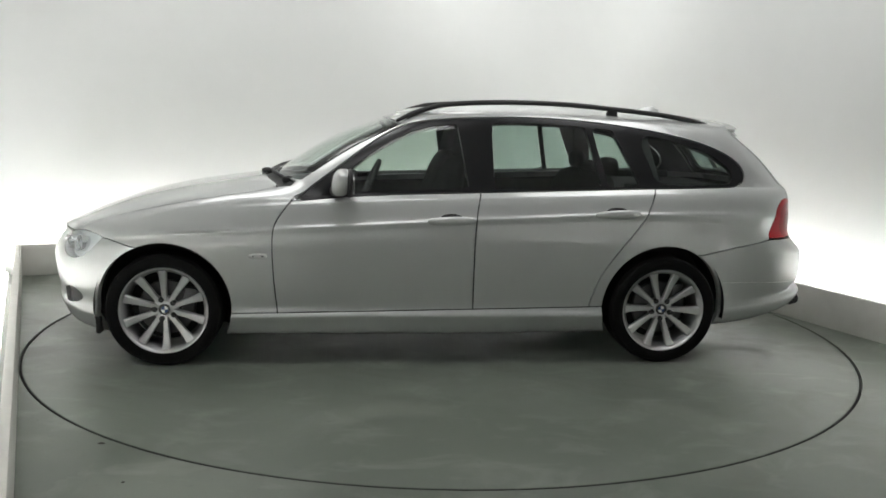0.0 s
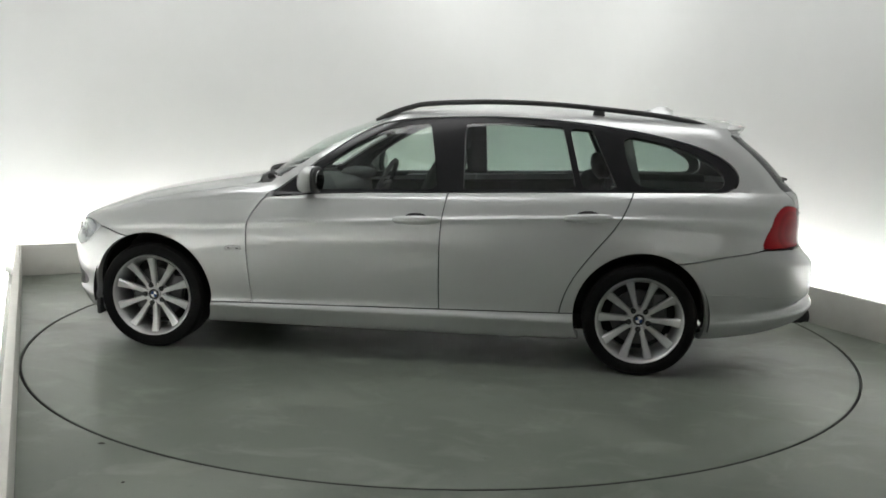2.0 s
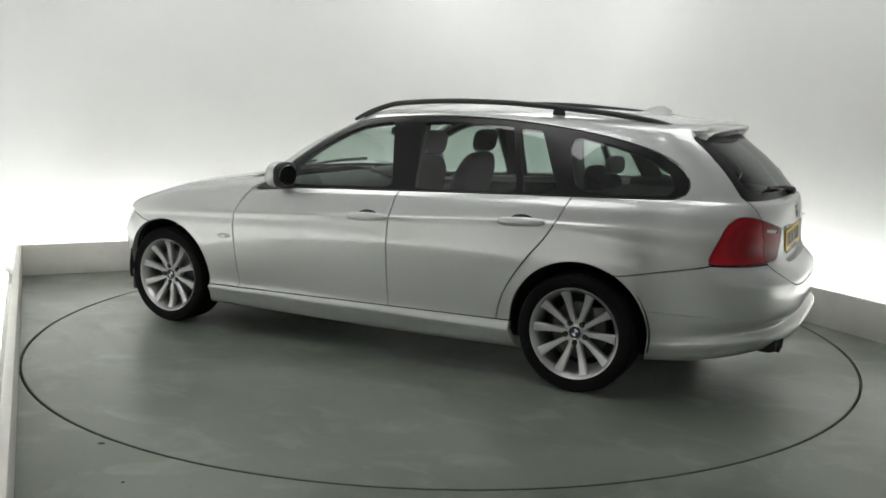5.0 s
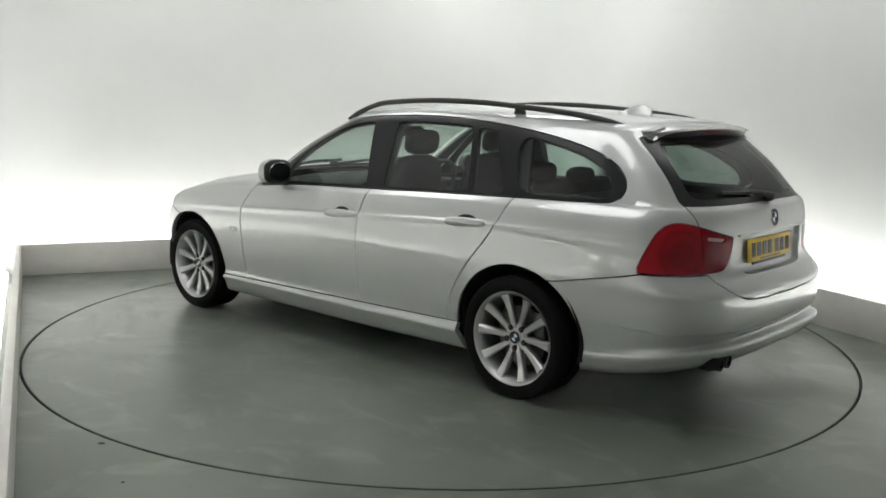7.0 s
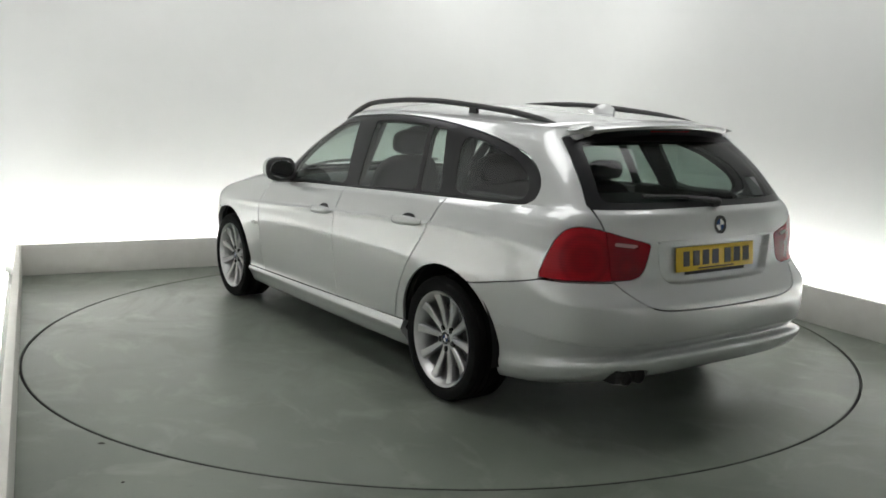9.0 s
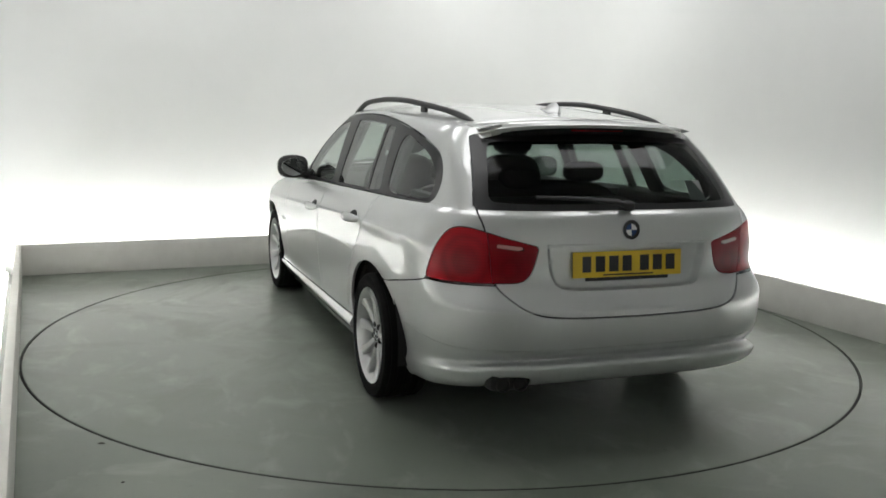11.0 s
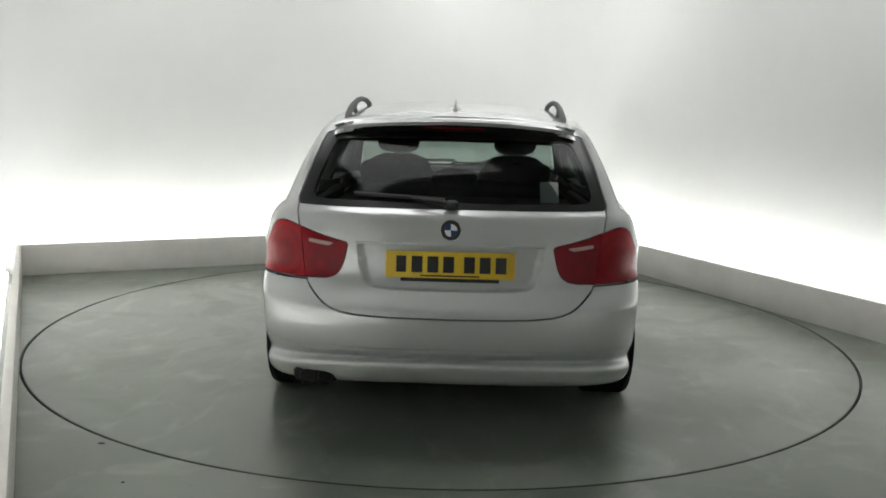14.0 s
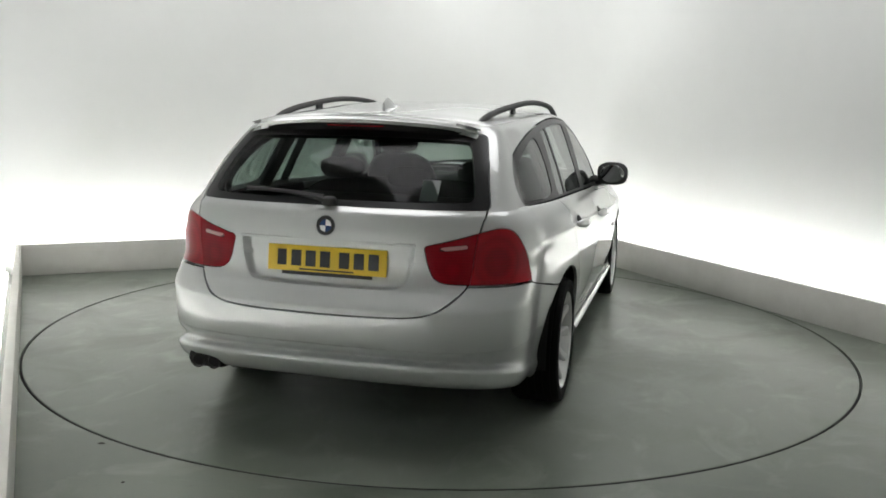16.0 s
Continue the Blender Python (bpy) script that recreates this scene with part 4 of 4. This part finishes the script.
def door_handle(side, x0, x1, z0, z1):
    y0, y1 = side_y(x0, z0), side_y(x1, z1)
    ym = side_y((x0 + x1) / 2, (z0 + z1) / 2)
    n = 14
    pts = []
    for i in range(n + 1):
        t = i / n
        out = 0.004 + 0.030 * math.sin(math.pi * t) ** 0.5
        pts.append((x0 + (x1 - x0) * t, y0 + (y1 - y0) * t + out, z0 + (z1 - z0) * t + 0.002 * math.sin(math.pi * t)))
    h = part("door_handle", flip(tube(pts, [0.006 + 0.010 * math.sin(math.pi * i / n) ** 0.4 for i in range(n + 1)], 14, flat=1.55), side), M_PAINT, car, "silver pull door handle")
    # flat dark patch behind the grip: the cup's shade as colour
    bm = bmesh.new()
    cx, cz = (x0 + x1) / 2, (z0 + z1) / 2 + 0.008
    rings = []
    for r, out in ((1.0, 0.0012), (0.8, 0.0015), (0.0, 0.0018)):
        rings.append([bm.verts.new((cx + 0.066 * r * math.cos(2 * math.pi * k / 20), side_y(cx + 0.066 * r * math.cos(2 * math.pi * k / 20), cz + 0.028 * r * math.sin(2 * math.pi * k / 20)) + out,
                                    cz + 0.028 * r * math.sin(2 * math.pi * k / 20))) for k in range(20)])
    for a, b in zip(rings, rings[1:]):
        for k in range(20):
            bm.faces.new((a[k], b[k], b[(k + 1) % 20], a[(k + 1) % 20]))
    bmesh.ops.remove_doubles(bm, verts=bm.verts, dist=0.0001)
    bmesh.ops.recalc_face_normals(bm, faces=bm.faces)
    part("handle_cup_shade", flip(bm, side), M_SHELL, h, "flat dark patch for the shade in the cup behind the grip")


def spoiler():
    n, rows = 24, []
    bm = bmesh.new()
    for i in range(n + 1):
        y = -0.528 + 1.056 * i / n
        k = abs(y) / 0.545
        xr = -1.985 + 0.075 * k ** 2.2 + 0.080 * k ** 9
        top = 1.366 - 0.032 * k ** 2 - 0.017 * k ** 8
        rows.append([bm.verts.new(p) for p in ((-1.80, y, top + 0.002), (-1.90, y, top + 0.004), (xr + 0.012, y, top - 0.006), (xr, y, top - 0.014), (xr + 0.006, y, top - 0.014 - 0.014 * (1 - 0.7 * k ** 6)),
                                               (-1.90, y, top - 0.040), (-1.80, y, top - 0.022))])
    for a, b in zip(rows, rows[1:]):
        for k in range(7):
            bm.faces.new((a[k], a[(k + 1) % 7], b[(k + 1) % 7], b[k]))
    bm.faces.new(rows[0][::-1])
    bm.faces.new(rows[-1])
    bmesh.ops.recalc_face_normals(bm, faces=bm.faces)
    sp = part("roof_spoiler", bm, M_PAINT, tailgate, "silver roof spoiler")
    bm = bmesh.new()
    rows = []
    for i in range(n + 1):
        y = -0.520 + 1.04 * i / n
        k = abs(y) / 0.545
        xr = -1.972 + 0.075 * k ** 2.2 + 0.085 * k ** 9
        top = 1.366 - 0.032 * k ** 2 - 0.017 * k ** 8
        rows.append([bm.verts.new(p) for p in ((xr, y, top - 0.029), (xr + 0.02, y, top - 0.058), (-1.86, y, top - 0.055), (-1.86, y, top - 0.030))])
    for a, b in zip(rows, rows[1:]):
        for k in range(4):
            bm.faces.new((a[k], a[(k + 1) % 4], b[(k + 1) % 4], b[k]))
    bm.faces.new(rows[0][::-1])
    bm.faces.new(rows[-1])
    bmesh.ops.recalc_face_normals(bm, faces=bm.faces)
    part("spoiler_underside", bm, M_TRIM, sp, "black spoiler underside")
    part("high_brake_lamp", box(0.012, 0.26, 0.012, (-1.958, 0, 1.328), 0.003), M_RED_DARK, sp)


def antenna():
    bm = bmesh.new()
    rows = []
    for t in range(11):
        s = t / 10
        x = -1.40 - 0.19 * s
        base = 1.407 - 0.022 * s
        h = 0.060 * math.sin(math.pi * min(1, s * 0.62 + 0.02)) ** 1.2 * (1 if s < 0.9 else 0.85)
        w = 0.042 * math.sin(math.pi * (0.08 + 0.80 * s)) ** 0.6
        rows.append([bm.verts.new(p) for p in ((x, -w, base - 0.012), (x, -w * 0.85, base + 0.008), (x, -w * 0.26, base + 0.010 + h * 0.22), (x, -0.004, base + h * 0.92), (x, 0, base + h), (x, 0.004, base + h * 0.92), (x, w * 0.26, base + 0.010 + h * 0.22), (x, w * 0.85, base + 0.008), (x, w, base - 0.012))])
    for a, b in zip(rows, rows[1:]):
        for k in range(8):
            bm.faces.new((a[k], b[k], b[k + 1], a[k + 1]))
    bm.faces.new(rows[-1])
    bm.faces.new(rows[0][::-1])
    bmesh.ops.recalc_face_normals(bm, faces=bm.faces)
    part("fin_antenna", bm, M_PAINT, car, "silver fin antenna on the roof", 50)


def number_plate():
    xp = tail_x(0, 0.78) + 0.026
    pl = part("number_plate", box(0.006, 0.524, 0.108, (0, 0, 0), 0.002), M_PLATE, tailgate, "yellow number plate")
    pl.matrix_basis = pose(xp - 0.010, 0.0, 0.781, 0, 5, 0)
    # characters stand as plain bars
    for i, y in enumerate((0.198, 0.134, 0.070, 0.006, -0.078, -0.142, -0.206)):
        part("plate_bar", box(0.002, 0.044 if i else 0.040, 0.066, (-0.0038, y, 0.002)), M_BAR, pl)
    part("plate_footer", box(0.002, 0.24, 0.006, (-0.0038, 0, -0.044)), M_BAR, pl)
    part("plate_holder", box(0.006, 0.40, 0.018, (0.004, 0, -0.060), 0.002), M_RUBBER, pl, "black plate holder edge")
    part("niche_lip", box(0.016, 0.765, 0.010, (tail_x(0, 0.862) + 0.008, 0, 0.866), 0.004), M_PAINT, tailgate)
    ex = tail_x(0, 0.925)
    emblem(tailgate, pose(ex - 0.001, 0, 0.925, 0, -82, 0) @ pose(0, 0, 0, 0, 0, 90), 0.041)


def wipers():
    def on_glass(y, z, off):
        return (tail_x(y, z) - off, y, z)
    arm = tube([on_glass(0.0, 1.022, 0.035), on_glass(0.05, 1.035, 0.04), on_glass(0.16, 1.045, 0.03)], [0.014, 0.010, 0.006], 8)
    w = part("rear_wiper", arm, M_RUBBER, tailgate, "black rear wiper")
    part("wiper_blade", tube([on_glass(0.03, 1.040, 0.014), on_glass(0.15, 1.047, 0.016), on_glass(0.27, 1.052, 0.014), on_glass(0.40, 1.056, 0.010)], 0.008, 8), M_RUBBER, w)
    part("wiper_pivot", blob(tail_x(0, 1.02) - 0.018, 0.0, 1.022, 0.028, 0.030, 0.022, 2.5, 16, 10), M_RUBBER, w)
    for y0, y1 in ((0.60, 0.02), (0.02, -0.52)):
        pts = [(0.70 + 0.20 * (1 - abs(y0) / 0.7), y0, 0.985 + 0.01 * (1 - abs(y0))), (0.84, (y0 + y1) / 2, 1.020), (0.83 - 0.12 * (abs(y1) / 0.7) ** 2, y1, 1.030)]
        fw = part("front_wiper", tube(smooth_line(pts, 5), 0.010, 8), M_RUBBER, car, "black windscreen wiper")
        part("wiper_cap", blob(pts[0][0] + 0.01, y0, pts[0][2] + 0.004, 0.035, 0.03, 0.022, 2.5, 16, 10), M_RUBBER, fw)


def exhaust():
    for y in (0.50, 0.575):
        bm = lathe([(0.026, 0.0), (0.031, 0.0), (0.032, 0.004), (0.032, 0.16), (0.026, 0.16), (0.026, 0.0)], 20)
        bmesh.ops.transform(bm, matrix=pose(-2.325, y, 0.312, 0, 90, 0), verts=bm.verts)
        part("exhaust_pipe", bm, M_PIPE, car, "dark exhaust pipe")
    # near-black block added in the notch, gives its shade by colour
    part("exhaust_notch_shade", box(0.12, 0.19, 0.086, (-2.258, 0.540, 0.320), 0.035), M_SHELL, car)


def small_marks(side):
    y = side_y(0.88, 0.606)
    lamp = part("side_indicator", flip(blob(0.88, y + 0.001, 0.606, 0.050, 0.007, 0.014, 2.4, 16, 8), side), M_PALE, car, "small clear side indicator")
    part("indicator_bar", flip(box(0.060, 0.003, 0.007, (0.878, y + 0.006, 0.606)), side), M_RUBBER, lamp)
    # ring lamps in the headlamp
    for x, yy, z, r in ((1.822, 0.712, 0.640, 0.042), (1.902, 0.630, 0.642, 0.040)):
        bm = lathe([(r * 0.5, -0.01), (r * 0.8, 0.02), (r, 0.03), (r * 1.05, 0.0), (r, -0.03)], 24)
        bmesh.ops.transform(bm, matrix=pose(x, yy, z, 0, 80, 40), verts=bm.verts)
        part("lamp_ring", flip(bm, side), M_CHROME, car, "chrome headlamp ring")
        bm = blob(x, yy, z, 0.03, 0.030, 0.030, 2.0, 16, 10)
        part("lamp_lens", flip(bm, side), M_LENS, car, "pale projector lens")
    for k in range(7):
        yy = 0.06 + 0.026 * k
        part("grille_bar", flip(box(0.012, 0.006, 0.10, (2.075 - 0.02 * (k / 7) ** 2, yy, 0.638), 0.001), side), M_CHROME, car)
    # mud flap behind the front arch lip
    part("arch_flap", flip(box(0.03, 0.10, 0.10, (1.735, 0.775, 0.212), 0.012), side), M_RUBBER, car, "black wheel arch flap")


def seat(x, y):
    s = part("front_seat", blob(x + 0.20, y, 0.50, 0.26, 0.245, 0.085, 3.5), M_SEAT, car, "dark cloth front seat")
    part("seat_back", blob(x - 0.13, y, 0.82, 0.075, 0.235, 0.31, 3.2, lean=-0.10), M_SEAT, s)
    part("head_restraint", blob(x - 0.255, y, 1.205, 0.050, 0.130, 0.075, 3.0, lean=-0.012), M_SEAT, s)
    for k in (-1, 1):
        part("restraint_post", tube([(x - 0.235, y + 0.06 * k, 1.08), (x - 0.25, y + 0.06 * k, 1.16)], 0.006, 8), M_STEEL, s)


def cabin():
    for y in (0.36, -0.36):
        seat(-0.02, y)
    b = part("rear_bench", blob(-0.72, 0, 0.52, 0.26, 0.62, 0.09, 4.0), M_SEAT, car, "dark cloth rear bench")
    part("bench_back", blob(-1.06, 0, 0.80, 0.075, 0.63, 0.24, 4.0, lean=-0.08), M_SEAT, b)
    for y in (0.38, 0.0, -0.38):
        part("head_restraint", blob(-1.165, y, 1.085 if y else 1.045, 0.045, 0.120, 0.056, 2.8), M_SEAT, b)
        for k in (-1, 1):
            part("restraint_post", tube([(-1.15, y + 0.05 * k, 1.0), (-1.16, y + 0.05 * k, 1.06)], 0.006, 8), M_STEEL, b)
    d = part("dashboard", blob(0.60, 0, 0.83, 0.24, 0.72, 0.13, 3.5), M_CABIN, car, "dark dashboard")
    part("instrument_hood", blob(0.45, -0.36, 0.955, 0.11, 0.18, 0.045, 2.6), M_CABIN, d)
    bm = bmesh.new()
    ring = []
    for i in range(28):
        a = 2 * math.pi * i / 28
        c = Vector((0, 0.185 * math.cos(a), 0.185 * math.sin(a)))
        o = c.normalized()
        ring.append([bm.verts.new(c + o * 0.016 * math.cos(2 * math.pi * k / 8) + Vector((0.016 * math.sin(2 * math.pi * k / 8), 0, 0))) for k in range(8)])
    for i in range(28):
        for k in range(8):
            bm.faces.new((ring[i][k], ring[i][(k + 1) % 8], ring[(i + 1) % 28][(k + 1) % 8], ring[(i + 1) % 28][k]))
    merge(bm, box(0.03, 0.33, 0.05, (0, 0, 0), 0.01))
    merge(bm, box(0.03, 0.05, 0.17, (0, 0, -0.08), 0.01))
    bmesh.ops.transform(bm, matrix=pose(0.27, -0.36, 0.88, 0, -24, 0), verts=bm.verts)
    bmesh.ops.recalc_face_normals(bm, faces=bm.faces)
    part("steering_wheel", bm, M_CABIN, car, "black steering wheel")
    m = part("inside_mirror", blob(0.16, 0.0, 1.255, 0.018, 0.12, 0.035, 3.0), M_CABIN, car, "black inside mirror")
    part("mirror_stalk", tube([(0.17, 0, 1.28), (0.21, 0, 1.325)], 0.012, 8), M_CABIN, m)
    bm = box(0.82, 1.30, 0.02, (-1.60, 0, 0.945), 0.006)
    part("luggage_cover", bm, M_CABIN, car, "dark luggage cover")
    for s in (1, -1):
        # boot side trim and belt posts
        part("boot_side_trim", flip(box(0.70, 0.05, 0.08, (-1.55, 0.60, 0.965), 0.02), s), M_CABIN, car)
        part("pillar_trim", flip(box(0.11, 0.03, 0.42, (-0.345, 0.700, 1.15), 0.01, rot=Euler((radians(25), 0, 0)).to_matrix()), s), M_CABIN, car, "dark centre pillar trim")
        part("pillar_trim", flip(box(0.11, 0.03, 0.38, (-1.275, 0.690, 1.15), 0.01, rot=Euler((radians(25), radians(12), 0)).to_matrix()), s), M_CABIN, car)
    x = tail_x(-0.40, 1.07)
    st = part("window_sticker", box(0.002, 0.075, 0.10, (0, 0, 0)), M_PAPER, tailgate, "white paper sticker inside the glass")
    st.matrix_basis = pose(x + 0.016, -0.40, 1.075, 0, 37, 0)


M_MIRROR = mat("mirror_silver", (0.30, 0.31, 0.31), 0.03, metal=1.0)
M_PIPE = mat("sooty_steel", (0.018, 0.017, 0.016), 0.55, metal=0.4, grain=0.2)
M_LENS = mat("grey_lens", (0.30, 0.31, 0.32), 0.12, coat=1.0)
M_PALE = mat("pale_clear_plastic", (0.55, 0.56, 0.55), 0.25, coat=0.5)
for s in (1, -1):
    roof_rail(s)
    door_mirror(s)
    door_handle(s, -0.030, -0.287, 0.802, 0.812)
    door_handle(s, -0.958, -1.208, 0.846, 0.856)
    small_marks(s)
spoiler()
antenna()
number_plate()
wipers()
exhaust()
cabin()


# ---- what moves ----
# seconds and degrees
HEADINGS = [(0.0, 186.83), (1.0, 180.02), (2.0, 173.23), (3.0, 166.42), (4.0, 159.6), (5.0, 152.74), (6.0, 145.86), (7.0, 138.93), (8.0, 131.96), (9.0, 124.94), (10.0, 117.89), (11.0, 110.81), (12.0, 103.71), (13.0, 96.59), (14.0, 89.47), (15.0, 82.37), (16.0, 75.3)]


def motions():
    """Turntable and car turn together."""
    rows_car, rows_disc = [], []
    for t, a in HEADINGS:
        m = pose(0, 0, 0, 0, 0, a)
        rows_disc.append((t, m))
        rows_car.append((t, m @ pose(0.205, -0.0715, 0.0, 0, 0, -0.6)))
    walk(disc, rows_disc)
    walk(car, rows_car)


motions()
